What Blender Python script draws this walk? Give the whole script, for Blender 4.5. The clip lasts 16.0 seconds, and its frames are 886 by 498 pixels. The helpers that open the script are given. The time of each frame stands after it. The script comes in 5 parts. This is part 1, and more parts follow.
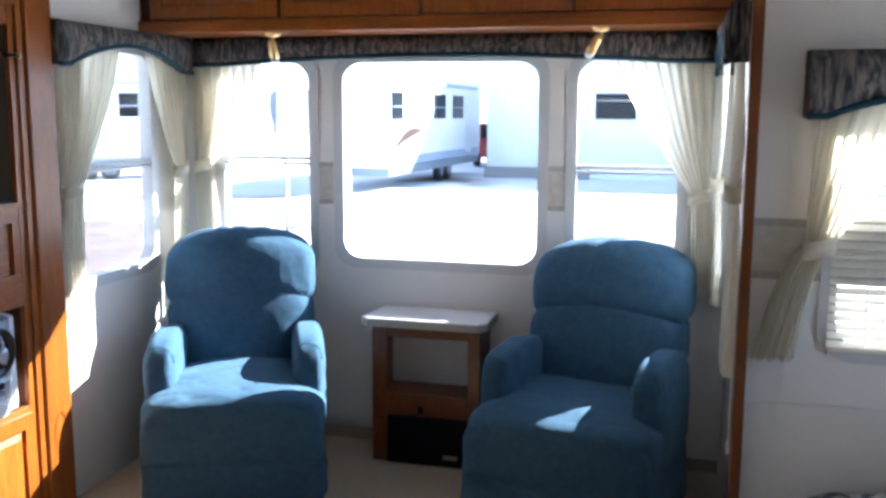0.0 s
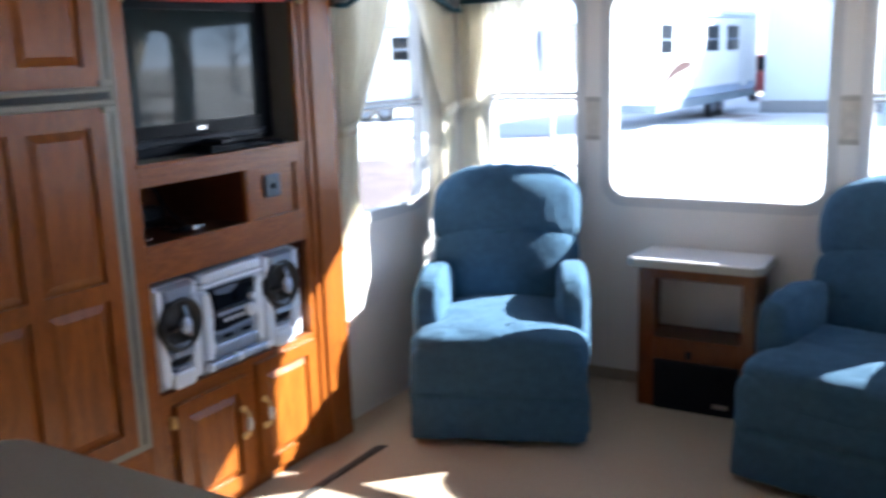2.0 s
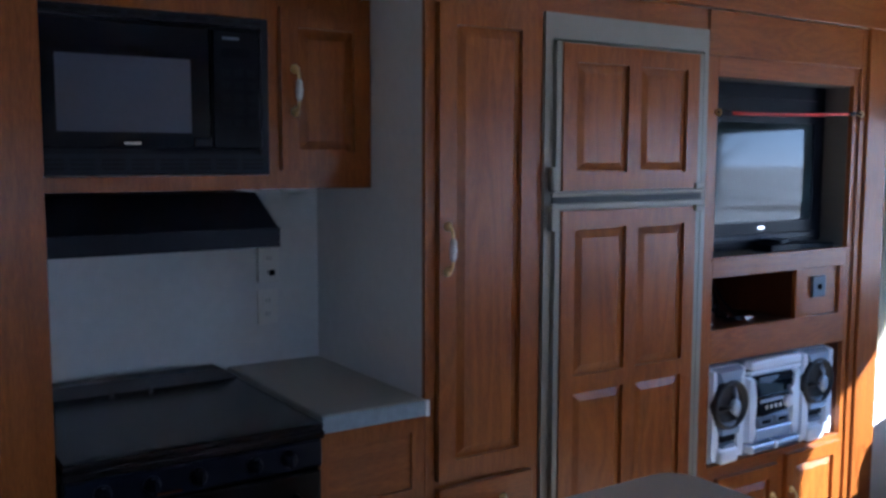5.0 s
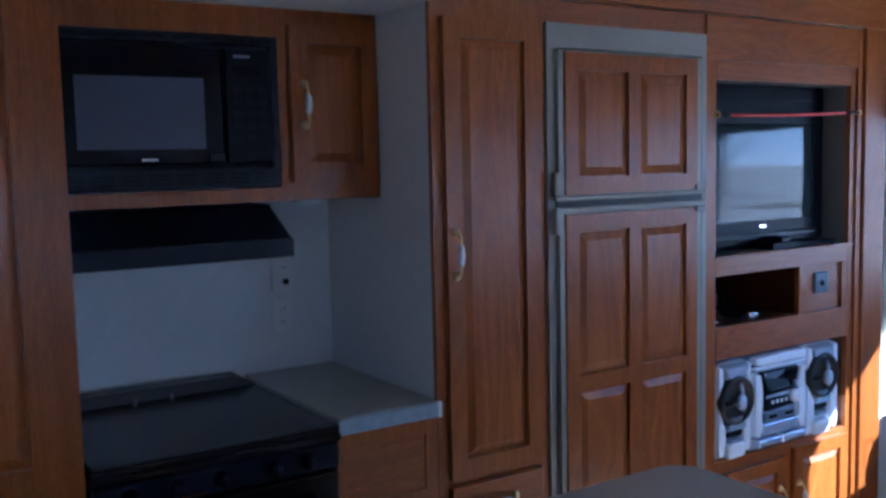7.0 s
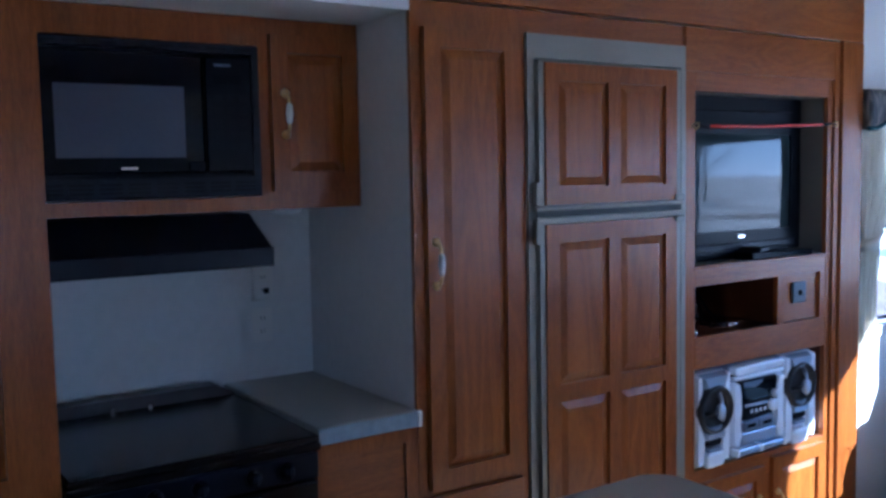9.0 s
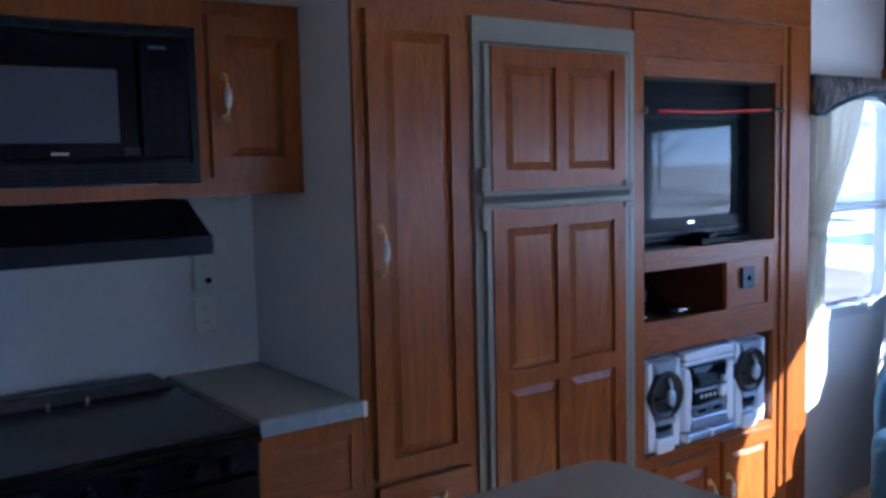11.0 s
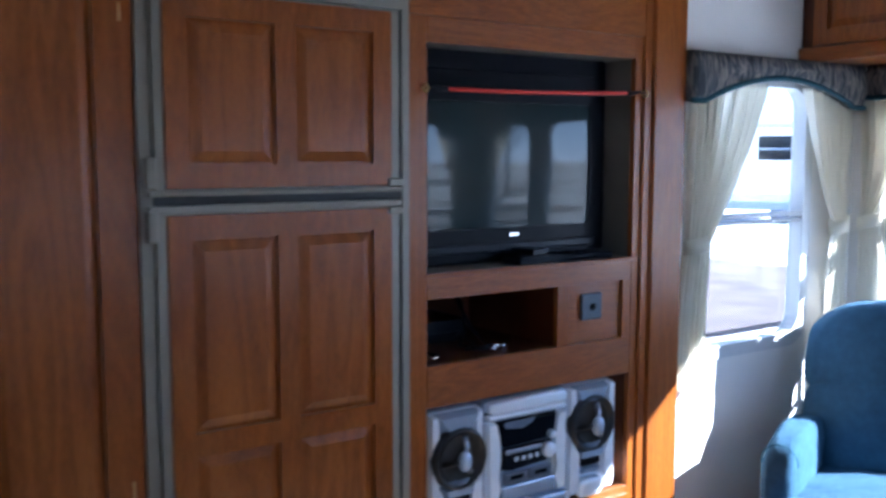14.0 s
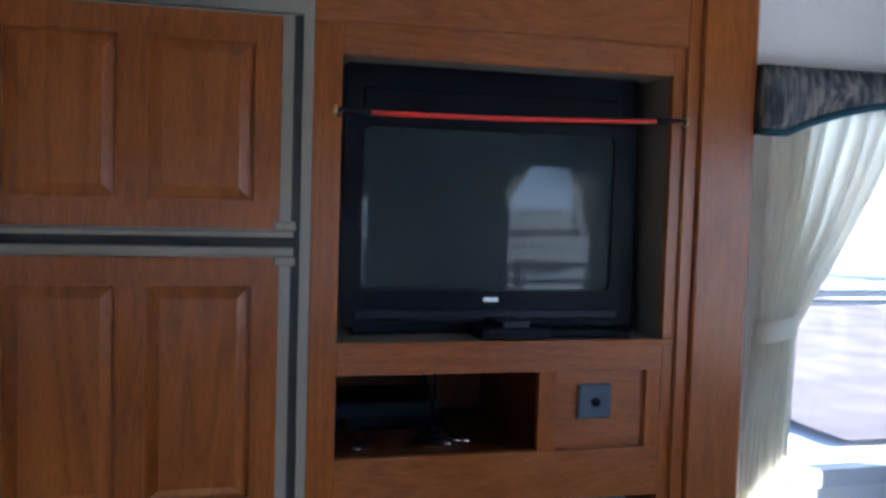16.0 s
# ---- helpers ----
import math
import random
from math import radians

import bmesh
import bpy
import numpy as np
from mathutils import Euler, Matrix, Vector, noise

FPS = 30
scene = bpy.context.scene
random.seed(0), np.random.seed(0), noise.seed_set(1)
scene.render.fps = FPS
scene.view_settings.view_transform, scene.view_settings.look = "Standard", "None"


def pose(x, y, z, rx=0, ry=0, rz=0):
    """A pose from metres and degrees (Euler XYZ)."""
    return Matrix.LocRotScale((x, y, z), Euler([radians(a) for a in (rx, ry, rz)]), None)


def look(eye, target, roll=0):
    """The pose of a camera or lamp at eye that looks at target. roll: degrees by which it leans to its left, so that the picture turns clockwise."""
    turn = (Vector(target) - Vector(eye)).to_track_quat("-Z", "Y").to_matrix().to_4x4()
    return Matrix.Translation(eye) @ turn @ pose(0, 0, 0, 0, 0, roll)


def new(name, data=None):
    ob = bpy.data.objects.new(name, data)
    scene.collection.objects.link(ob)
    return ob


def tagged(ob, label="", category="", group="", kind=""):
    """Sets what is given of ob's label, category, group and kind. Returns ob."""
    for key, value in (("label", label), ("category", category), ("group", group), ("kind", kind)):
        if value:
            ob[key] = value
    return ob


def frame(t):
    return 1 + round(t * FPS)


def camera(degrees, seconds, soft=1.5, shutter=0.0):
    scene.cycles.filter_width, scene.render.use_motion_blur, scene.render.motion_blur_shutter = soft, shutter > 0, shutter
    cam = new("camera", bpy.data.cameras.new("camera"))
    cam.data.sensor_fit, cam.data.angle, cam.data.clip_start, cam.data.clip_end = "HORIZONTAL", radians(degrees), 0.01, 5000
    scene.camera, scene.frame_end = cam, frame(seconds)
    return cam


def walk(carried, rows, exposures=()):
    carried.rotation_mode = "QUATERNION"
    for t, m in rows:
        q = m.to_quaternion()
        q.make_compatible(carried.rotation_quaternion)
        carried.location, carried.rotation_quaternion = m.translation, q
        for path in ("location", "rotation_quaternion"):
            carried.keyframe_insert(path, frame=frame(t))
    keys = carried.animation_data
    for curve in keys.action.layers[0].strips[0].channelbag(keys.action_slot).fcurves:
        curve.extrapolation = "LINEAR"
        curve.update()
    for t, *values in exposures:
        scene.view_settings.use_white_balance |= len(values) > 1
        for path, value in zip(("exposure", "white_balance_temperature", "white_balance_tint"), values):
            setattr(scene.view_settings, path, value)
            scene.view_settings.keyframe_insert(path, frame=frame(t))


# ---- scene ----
cam = camera(50.9, 16.0, soft=3.0, shutter=0.5)
PATH = [
    (0, (2.279, -2.025, 1.56), (1.783, -0.11, 1.268), 0.3),
    (0.5, (2.291, -2.03, 1.559), (1.786, -0.124, 1.226), 0.0),
    (1, (2.281, -1.991, 1.551), (1.701, -0.113, 1.183), -0.3),
    (1.5, (2.269, -1.955, 1.542), (1.514, -0.145, 1.147), -1.1),
    (2, (2.242, -1.954, 1.54), (1.236, -0.275, 1.128), -1.9),
    (2.5, (2.228, -1.987, 1.527), (0.961, -0.495, 1.117), -2.7),
    (3, (2.18, -2.067, 1.556), (0.677, -0.798, 1.196), -2.6),
    (3.5, (2.038, -2.226, 1.562), (0.392, -1.124, 1.284), -0.8),
    (4, (2.04, -2.402, 1.557), (0.364, -1.339, 1.314), 0.2),
    (4.5, (2.086, -2.492, 1.574), (0.424, -1.399, 1.368), 0.6),
    (7, (2.208, -2.574, 1.591), (0.538, -1.491, 1.404), -1.3),
    (7.5, (2.205, -2.576, 1.589), (0.54, -1.483, 1.408), -1.2),
    (8, (2.206, -2.575, 1.59), (0.547, -1.472, 1.416), -1.2),
    (10.5, (2.223, -2.541, 1.585), (0.602, -1.383, 1.41), -1.1),
    (11, (2.204, -2.507, 1.574), (0.602, -1.325, 1.385), -1.3),
    (11.5, (2.22, -2.459, 1.574), (0.627, -1.268, 1.365), -1.3),
    (12, (2.235, -2.389, 1.566), (0.653, -1.186, 1.344), -1.5),
    (12.5, (2.166, -2.231, 1.552), (0.592, -1.016, 1.335), -1.4),
    (13, (2.027, -1.996, 1.557), (0.458, -0.774, 1.346), -0.8),
    (13.5, (2.022, -1.706, 1.546), (0.422, -0.525, 1.328), -0.9),
    (14, (2.08, -1.367, 1.561), (0.436, -0.246, 1.355), 0.1),
    (14.5, (2.042, -1.048, 1.57), (0.376, 0.043, 1.383), 1.1),
    (15, (1.995, -0.735, 1.593), (0.25, 0.23, 1.442), 1.7),
    (15.5, (2.001, -0.5, 1.568), (0.145, 0.238, 1.453), 1.7),
    (16, (1.972, -0.302, 1.56), (0.045, 0.218, 1.444), 1.7),
]
walk(cam, [(t, look(eye, target, roll)) for t, eye, target, roll in PATH],
     exposures=[(0, 2.7, 5900, 9), (1.5, 2.7, 5900, 9), (2.5, 2.72, 5900, 10), (3.5, 2.68, 5800, 10), (4.5, 2.65, 5250, 11), (7.0, 2.65, 4500, 12), (10.5, 2.62, 4600, 12), (12.5, 2.6, 4900, 11), (14.0, 2.57, 5050, 10), (16, 2.6, 5300, 9)])

# ---- world and sun ----
SUN_AZ, SUN_EL = 46.0, 31.0  # degrees from +y towards +x, and above the horizon
world = bpy.data.worlds.new("sky")
scene.world = world
world.use_nodes = True
wn = world.node_tree.nodes
sky = wn.new("ShaderNodeTexSky")
sky.sky_type = 'NISHITA'
sky.sun_disc = False
sky.air_density, sky.dust_density, sky.ozone_density = 0.7, 0.1, 3.0
sky.sun_elevation = radians(SUN_EL)
sky.sun_rotation = radians(SUN_AZ)
# thin high haze: most of the sky is pale, little of its colour is left near the horizon
grey = wn.new("ShaderNodeRGBToBW")
haze = wn.new("ShaderNodeMix")
haze.data_type, haze.blend_type = 'RGBA', 'MULTIPLY'
haze.inputs["Factor"].default_value = 1.0
haze.inputs["B"].default_value = (0.78, 0.95, 1.30, 1)
pale = wn.new("ShaderNodeMix")
pale.data_type = 'RGBA'
pale.inputs["Factor"].default_value = 0.7
wl = world.node_tree.links
wl.new(sky.outputs[0], grey.inputs[0])
wl.new(grey.outputs[0], haze.inputs["A"])
wl.new(sky.outputs[0], pale.inputs["A"])
wl.new(haze.outputs["Result"], pale.inputs["B"])
wl.new(pale.outputs["Result"], wn["Background"].inputs[0])
wn["Background"].inputs[1].default_value = 0.12
sun_data = bpy.data.lights.new("sun", 'SUN')
sun_data.energy, sun_data.angle, sun_data.color = 5.0, radians(0.5), (1.0, 0.95, 0.87)
sun = new("sun", sun_data)
sd = Vector((math.sin(radians(SUN_AZ)) * math.cos(radians(SUN_EL)),
             math.cos(radians(SUN_AZ)) * math.cos(radians(SUN_EL)), math.sin(radians(SUN_EL))))
sun.matrix_world = look(sd * 30, (0, 0, 0))

# added area lamps at the slide-out windows, standing in for sky light
for lx, ly, lz, wy, wz, power in ((3.385, -2.5, 1.27, 0.85, 0.6, 0.06), (3.385, 0.35, 1.2, 0.5, 0.75, 0.04)):
    area = bpy.data.lights.new("window_light", 'AREA')
    area.shape, area.size, area.size_y, area.energy, area.color = 'RECTANGLE', wy, wz, power, (0.48, 0.72, 1.0)
    new("window_light", area).matrix_world = look((lx, ly, lz), (lx - 1, ly, lz - 0.12))


# ---- material and mesh helpers ----
def mat_nodes(name):
    m = bpy.data.materials.new(name)
    m.use_nodes = True
    return m, m.node_tree.nodes, m.node_tree.links, m.node_tree.nodes["Principled BSDF"]


def simple(name, color, rough=0.5, metal=0.0, var=0.12, scale=8.0, bump=0.0, fine=120.0, spec=0.5):
    """A plain surface with slow blotches and fine relief."""
    m, n, l, b = mat_nodes(name)
    tc = n.new("ShaderNodeTexCoord")
    t1 = n.new("ShaderNodeTexNoise")
    t1.inputs["Scale"].default_value = scale
    t1.inputs["Detail"].default_value = 5
    l.new(tc.outputs["Object"], t1.inputs["Vector"])
    ramp = n.new("ShaderNodeMix")
    ramp.data_type = 'RGBA'
    c = Vector(color)
    ramp.inputs["A"].default_value = (*(c * (1 - var)), 1)
    ramp.inputs["B"].default_value = (*[min(1, v) for v in c * (1 + var)], 1)
    l.new(t1.outputs["Fac"], ramp.inputs["Factor"])
    l.new(ramp.outputs["Result"], b.inputs["Base Color"])
    b.inputs["Roughness"].default_value = rough
    b.inputs["Metallic"].default_value = metal
    b.inputs["Specular IOR Level"].default_value = spec
    if bump:
        t2 = n.new("ShaderNodeTexNoise")
        t2.inputs["Scale"].default_value = fine
        t2.inputs["Detail"].default_value = 3
        l.new(tc.outputs["Object"], t2.inputs["Vector"])
        bp = n.new("ShaderNodeBump")
        bp.inputs["Strength"].default_value = bump
        bp.inputs["Distance"].default_value = 0.004
        l.new(t2.outputs["Fac"], bp.inputs["Height"])
        l.new(bp.outputs["Normal"], b.inputs["Normal"])
    return m


def box(bm, x0, x1, y0, y1, z0, z1, bev=0.0, seg=1):
    r = bmesh.ops.create_cube(bm, size=1.0, matrix=Matrix.LocRotScale(
        ((x0 + x1) / 2, (y0 + y1) / 2, (z0 + z1) / 2), None, (x1 - x0, y1 - y0, z1 - z0)))
    if bev:
        es = list({e for v in r["verts"] for e in v.link_edges})
        bmesh.ops.bevel(bm, geom=es, offset=bev, segments=seg, affect='EDGES', profile=0.5)


def part(name, bm, material, parent=None, label="", smooth=False):
    me = bpy.data.meshes.new(name)
    bmesh.ops.recalc_face_normals(bm, faces=bm.faces)
    if smooth:
        for f in bm.faces:
            f.smooth = True
    bm.to_mesh(me)
    bm.free()
    me.materials.append(material)
    ob = new(name, me)
    if parent:
        ob.parent = parent
        ob.matrix_parent_inverse = parent.matrix_world.inverted()
    if label:
        tagged(ob, label)
    return ob


def bpart(name, x0, x1, y0, y1, z0, z1, material, parent=None, label="", bev=0.0, seg=1, smooth=False):
    bm = bmesh.new()
    box(bm, x0, x1, y0, y1, z0, z1, bev, seg)
    return part(name, bm, material, parent, label, smooth)


def thing(name, x, y, z, label, category, group="", rz=0):
    ob = new(name)
    ob.empty_display_size = 0.1
    ob.matrix_world = pose(x, y, z, 0, 0, rz)
    bpy.context.view_layer.update()
    return tagged(ob, label, category, group)


def wall_bm(axis, a0, a1, u0, u1, z0, z1, holes=()):
    """A slab across axis from a0 to a1, along the other level axis from u0 to u1, with openings (u, u, z, z) through it."""
    bm = bmesh.new()
    us = sorted({u0, u1, *[h[0] for h in holes], *[h[1] for h in holes]})
    zs = sorted({z0, z1, *[h[2] for h in holes], *[h[3] for h in holes]})
    solid = {}
    for i in range(len(us) - 1):
        for j in range(len(zs) - 1):
            uc, zc = (us[i] + us[i + 1]) / 2, (zs[j] + zs[j + 1]) / 2
            solid[i, j] = not any(h[0] < uc < h[1] and h[2] < zc < h[3] for h in holes)
    cache = {}

    def vert(a, u, z):
        key = (a, round(u, 5), round(z, 5))
        if key not in cache:
            cache[key] = bm.verts.new((a, u, z) if axis == "x" else (u, a, z))
        return cache[key]

    def quad(*p):
        bm.faces.new([vert(*q) for q in p])

    for (i, j), s in solid.items():
        if not s:
            continue
        ua, ub, za, zb = us[i], us[i + 1], zs[j], zs[j + 1]
        for a in (a0, a1):
            quad((a, ua, za), (a, ub, za), (a, ub, zb), (a, ua, zb))
        if not solid.get((i - 1, j)):
            quad((a0, ua, za), (a1, ua, za), (a1, ua, zb), (a0, ua, zb))
        if not solid.get((i + 1, j)):
            quad((a0, ub, za), (a1, ub, za), (a1, ub, zb), (a0, ub, zb))
        if not solid.get((i, j - 1)):
            quad((a0, ua, za), (a1, ua, za), (a1, ub, za), (a0, ub, za))
        if not solid.get((i, j + 1)):
            quad((a0, ua, zb), (a1, ua, zb), (a1, ub, zb), (a0, ub, zb))
    return bm


def structure(ob, label=""):
    return tagged(ob, label, "", "", "structure")



def outline(u0, u1, v0, v1, r, n=6):
    """A rounded rectangle as 4 (n + 1) points."""
    pts = []
    for cu, cv, a in ((u1 - r, v1 - r, 0), (u0 + r, v1 - r, 90), (u0 + r, v0 + r, 180), (u1 - r, v0 + r, 270)):
        for k in range(n + 1):
            t = radians(a + 90 * k / n)
            pts.append((cu + r * math.cos(t), cv + r * math.sin(t)))
    return pts


def ring(bm, outer, inner, w0, w1, to):
    """A flat ring between two outlines of the same count, from depth w0 to w1."""
    n = len(outer)
    rows = [[bm.verts.new(to(u, v, w)) for u, v in pts] for pts, w in ((outer, w0), (outer, w1), (inner, w1), (inner, w0))]
    for a in range(4):
        for k in range(n):
            bm.faces.new((rows[a][k], rows[a][(k + 1) % n], rows[(a + 1) % 4][(k + 1) % n], rows[(a + 1) % 4][k]))


def slab(bm, pts, w0, w1, to, inset=0.0):
    """A plate with the given outline; inset narrows the w1 face into a chamfer."""
    cu, cv = sum(p[0] for p in pts) / len(pts), sum(p[1] for p in pts) / len(pts)
    su, sv = max(abs(p[0] - cu) for p in pts), max(abs(p[1] - cv) for p in pts)
    a = [bm.verts.new(to(u, v, w0)) for u, v in pts]
    b = [bm.verts.new(to(cu + (u - cu) * (1 - inset / su), cv + (v - cv) * (1 - inset / sv), w1)) for u, v in pts]
    for k in range(len(pts)):
        m = (k + 1) % len(pts)
        bm.faces.new((a[k], a[m], b[m], b[k]))
    bm.faces.new(a[::-1])
    bm.faces.new(b)


def on_x(u, v, w):
    return (w, u, v)


def on_y(u, v, w):
    return (u, w, v)


def on_z(u, v, w):
    return (u, v, w)


def lathe(bm, prof, m, n=16):
    """Turns (radius, height) pairs round the local z axis."""
    rows = []
    for r, h in prof:
        rows.append([bm.verts.new(m @ Vector((max(r, 1e-4) * math.cos(2 * math.pi * k / n), max(r, 1e-4) * math.sin(2 * math.pi * k / n), h))) for k in range(n)])
    for a, b in zip(rows, rows[1:]):
        for k in range(n):
            bm.faces.new((a[k], a[(k + 1) % n], b[(k + 1) % n], b[k]))
    bm.faces.new(rows[0][::-1])
    bm.faces.new(rows[-1])


def tube(bm, pts, r, n=8):
    """A round bar along points; r may be one radius or one a point."""
    pts = [Vector(p) for p in pts]
    rs = r if isinstance(r, (list, tuple)) else [r] * len(pts)
    rows = []
    for k, p in enumerate(pts):
        d = (pts[min(k + 1, len(pts) - 1)] - pts[max(k - 1, 0)]).normalized()
        q = d.to_track_quat('Z', 'Y')
        rows.append([bm.verts.new(p + q @ Vector((rs[k] * math.cos(2 * math.pi * j / n), rs[k] * math.sin(2 * math.pi * j / n), 0))) for j in range(n)])
    for a, b in zip(rows, rows[1:]):
        for j in range(n):
            bm.faces.new((a[j], a[(j + 1) % n], b[(j + 1) % n], b[j]))
    bm.faces.new(rows[0][::-1])
    bm.faces.new(rows[-1])


def soft(bm, c, half, power=5.0, cuts=9, bend=None, m=None):
    """An upholstered block: a cube rounded to a superellipsoid, then bent."""
    new_bm = bmesh.new()
    bmesh.ops.create_cube(new_bm, size=2.0)
    bmesh.ops.subdivide_edges(new_bm, edges=new_bm.edges, cuts=cuts, use_grid_fill=True)
    for v in new_bm.verts:
        p = v.co
        norm = (abs(p.x) ** power + abs(p.y) ** power + abs(p.z) ** power) ** (1 / power)
        q = p / norm
        v.co = Vector((c[0] + q.x * half[0], c[1] + q.y * half[1], c[2] + q.z * half[2]))
        if bend:
            v.co = bend(v.co, q)
        v.co += Vector(noise.noise_vector(v.co * 9)) * 0.004
        if m:
            v.co = m @ v.co
    remap = {}
    for v in new_bm.verts:
        remap[v] = bm.verts.new(v.co)
    for f in new_bm.faces:
        bm.faces.new([remap[v] for v in f.verts])
    new_bm.free()


# ---- materials ----
def wood(name, dark, light, rough=0.32, along="z", rings=1.0, figure=0.19):
    """Finished oak: pores and cathedral figure drawn out along the grain."""
    m, n, l, b = mat_nodes(name)
    tc = n.new("ShaderNodeTexCoord")
    mp = n.new("ShaderNodeMapping")
    sc = {"z": (7, 7, 0.8), "y": (7, 0.8, 7), "x": (0.8, 7, 7)}[along]
    mp.inputs["Scale"].default_value = sc
    l.new(tc.outputs["Object"], mp.inputs["Vector"])
    info = n.new("ShaderNodeObjectInfo")
    add = n.new("ShaderNodeVectorMath")
    add.operation = 'ADD'
    l.new(mp.outputs["Vector"], add.inputs[0])
    mul = n.new("ShaderNodeMath")
    mul.operation = 'MULTIPLY'
    mul.inputs[1].default_value = 37.0
    l.new(info.outputs["Random"], mul.inputs[0])
    l.new(mul.outputs[0], add.inputs[1])
    wv = n.new("ShaderNodeTexNoise")
    wv.inputs["Scale"].default_value = 0.8 * rings
    wv.inputs["Detail"].default_value = 3
    wv.inputs["Distortion"].default_value = 0.9
    l.new(add.outputs[0], wv.inputs["Vector"])
    rg = n.new("ShaderNodeMath")
    rg.operation = 'MULTIPLY'
    rg.inputs[1].default_value = 24
    l.new(wv.outputs["Fac"], rg.inputs[0])
    sn = n.new("ShaderNodeMath")
    sn.operation = 'PINGPONG'
    sn.inputs[1].default_value = 1.0
    l.new(rg.outputs[0], sn.inputs[0])
    mp2 = n.new("ShaderNodeVectorMath")
    mp2.operation = 'MULTIPLY'
    mp2.inputs[1].default_value = (30, 30, 30)
    l.new(add.outputs[0], mp2.inputs[0])
    fine = n.new("ShaderNodeTexNoise")
    fine.inputs["Scale"].default_value = 1.6
    fine.inputs["Detail"].default_value = 4
    l.new(mp2.outputs[0], fine.inputs["Vector"])
    blot = n.new("ShaderNodeTexNoise")
    blot.inputs["Scale"].default_value = 2.2
    l.new(tc.outputs["Object"], blot.inputs["Vector"])
    m1 = n.new("ShaderNodeMath")
    m1.operation = 'MULTIPLY_ADD'
    m1.inputs[1].default_value = figure
    l.new(sn.outputs[0], m1.inputs[0])
    m2 = n.new("ShaderNodeMath")
    m2.operation = 'MULTIPLY'
    m2.inputs[1].default_value = 0.85
    l.new(fine.outputs["Fac"], m2.inputs[0])
    l.new(m2.outputs[0], m1.inputs[2])
    m3 = n.new("ShaderNodeMath")
    m3.operation = 'MULTIPLY_ADD'
    m3.inputs[1].default_value = 0.5
    l.new(blot.outputs["Fac"], m3.inputs[0])
    m3b = n.new("ShaderNodeMath")
    m3b.operation = 'SUBTRACT'
    m3b.inputs[1].default_value = 0.32
    l.new(m1.outputs[0], m3b.inputs[0])
    l.new(m3b.outputs[0], m3.inputs[2])
    mix = n.new("ShaderNodeMix")
    mix.data_type = 'RGBA'
    mix.inputs["A"].default_value = (*dark, 1)
    mix.inputs["B"].default_value = (*light, 1)
    l.new(m3.outputs[0], mix.inputs["Factor"])
    l.new(mix.outputs["Result"], b.inputs["Base Color"])
    b.inputs["Roughness"].default_value = rough
    b.inputs["Specular IOR Level"].default_value = 0.25
    b.inputs["Coat Weight"].default_value = 0.28
    b.inputs["Coat Roughness"].default_value = 0.15
    bp = n.new("ShaderNodeBump")
    bp.inputs["Strength"].default_value = 0.6
    bp.inputs["Distance"].default_value = 0.0016
    l.new(m1.outputs[0], bp.inputs["Height"])
    l.new(bp.outputs["Normal"], b.inputs["Normal"])
    l.new(bp.outputs["Normal"], b.inputs["Coat Normal"])
    return m


def fabric(name, color, var=0.18, weave=700.0, bump=0.5, nap=24.0):
    m, n, l, b = mat_nodes(name)
    tc = n.new("ShaderNodeTexCoord")
    t1 = n.new("ShaderNodeTexNoise")
    t1.inputs["Scale"].default_value = nap
    t1.inputs["Detail"].default_value = 6
    t1.inputs["Roughness"].default_value = 0.7
    l.new(tc.outputs["Object"], t1.inputs["Vector"])
    mix = n.new("ShaderNodeMix")
    mix.data_type = 'RGBA'
    c = Vector(color)
    mix.inputs["A"].default_value = (*(c * (1 - var)), 1)
    mix.inputs["B"].default_value = (*(c * (1 + var)), 1)
    l.new(t1.outputs["Fac"], mix.inputs["Factor"])
    l.new(mix.outputs["Result"], b.inputs["Base Color"])
    b.inputs["Roughness"].default_value = 0.95
    b.inputs["Specular IOR Level"].default_value = 0.2
    b.inputs["Sheen Weight"].default_value = 0.3
    b.inputs["Sheen Tint"].default_value = (*[min(1, 0.08 + v * 3) for v in color], 1)
    t2 = n.new("ShaderNodeTexNoise")
    t2.inputs["Scale"].default_value = weave
    l.new(tc.outputs["Object"], t2.inputs["Vector"])
    t3 = n.new("ShaderNodeTexNoise")
    t3.inputs["Scale"].default_value = 26
    t3.inputs["Detail"].default_value = 3
    l.new(tc.outputs["Object"], t3.inputs["Vector"])
    bp = n.new("ShaderNodeBump")
    bp.inputs["Strength"].default_value = bump
    bp.inputs["Distance"].default_value = 0.002
    l.new(t2.outputs["Fac"], bp.inputs["Height"])
    bp2 = n.new("ShaderNodeBump")
    bp2.inputs["Strength"].default_value = 0.35
    bp2.inputs["Distance"].default_value = 0.01
    l.new(t3.outputs["Fac"], bp2.inputs["Height"])
    l.new(bp2.outputs["Normal"], bp.inputs["Normal"])
    l.new(bp.outputs["Normal"], b.inputs["Normal"])
    return m


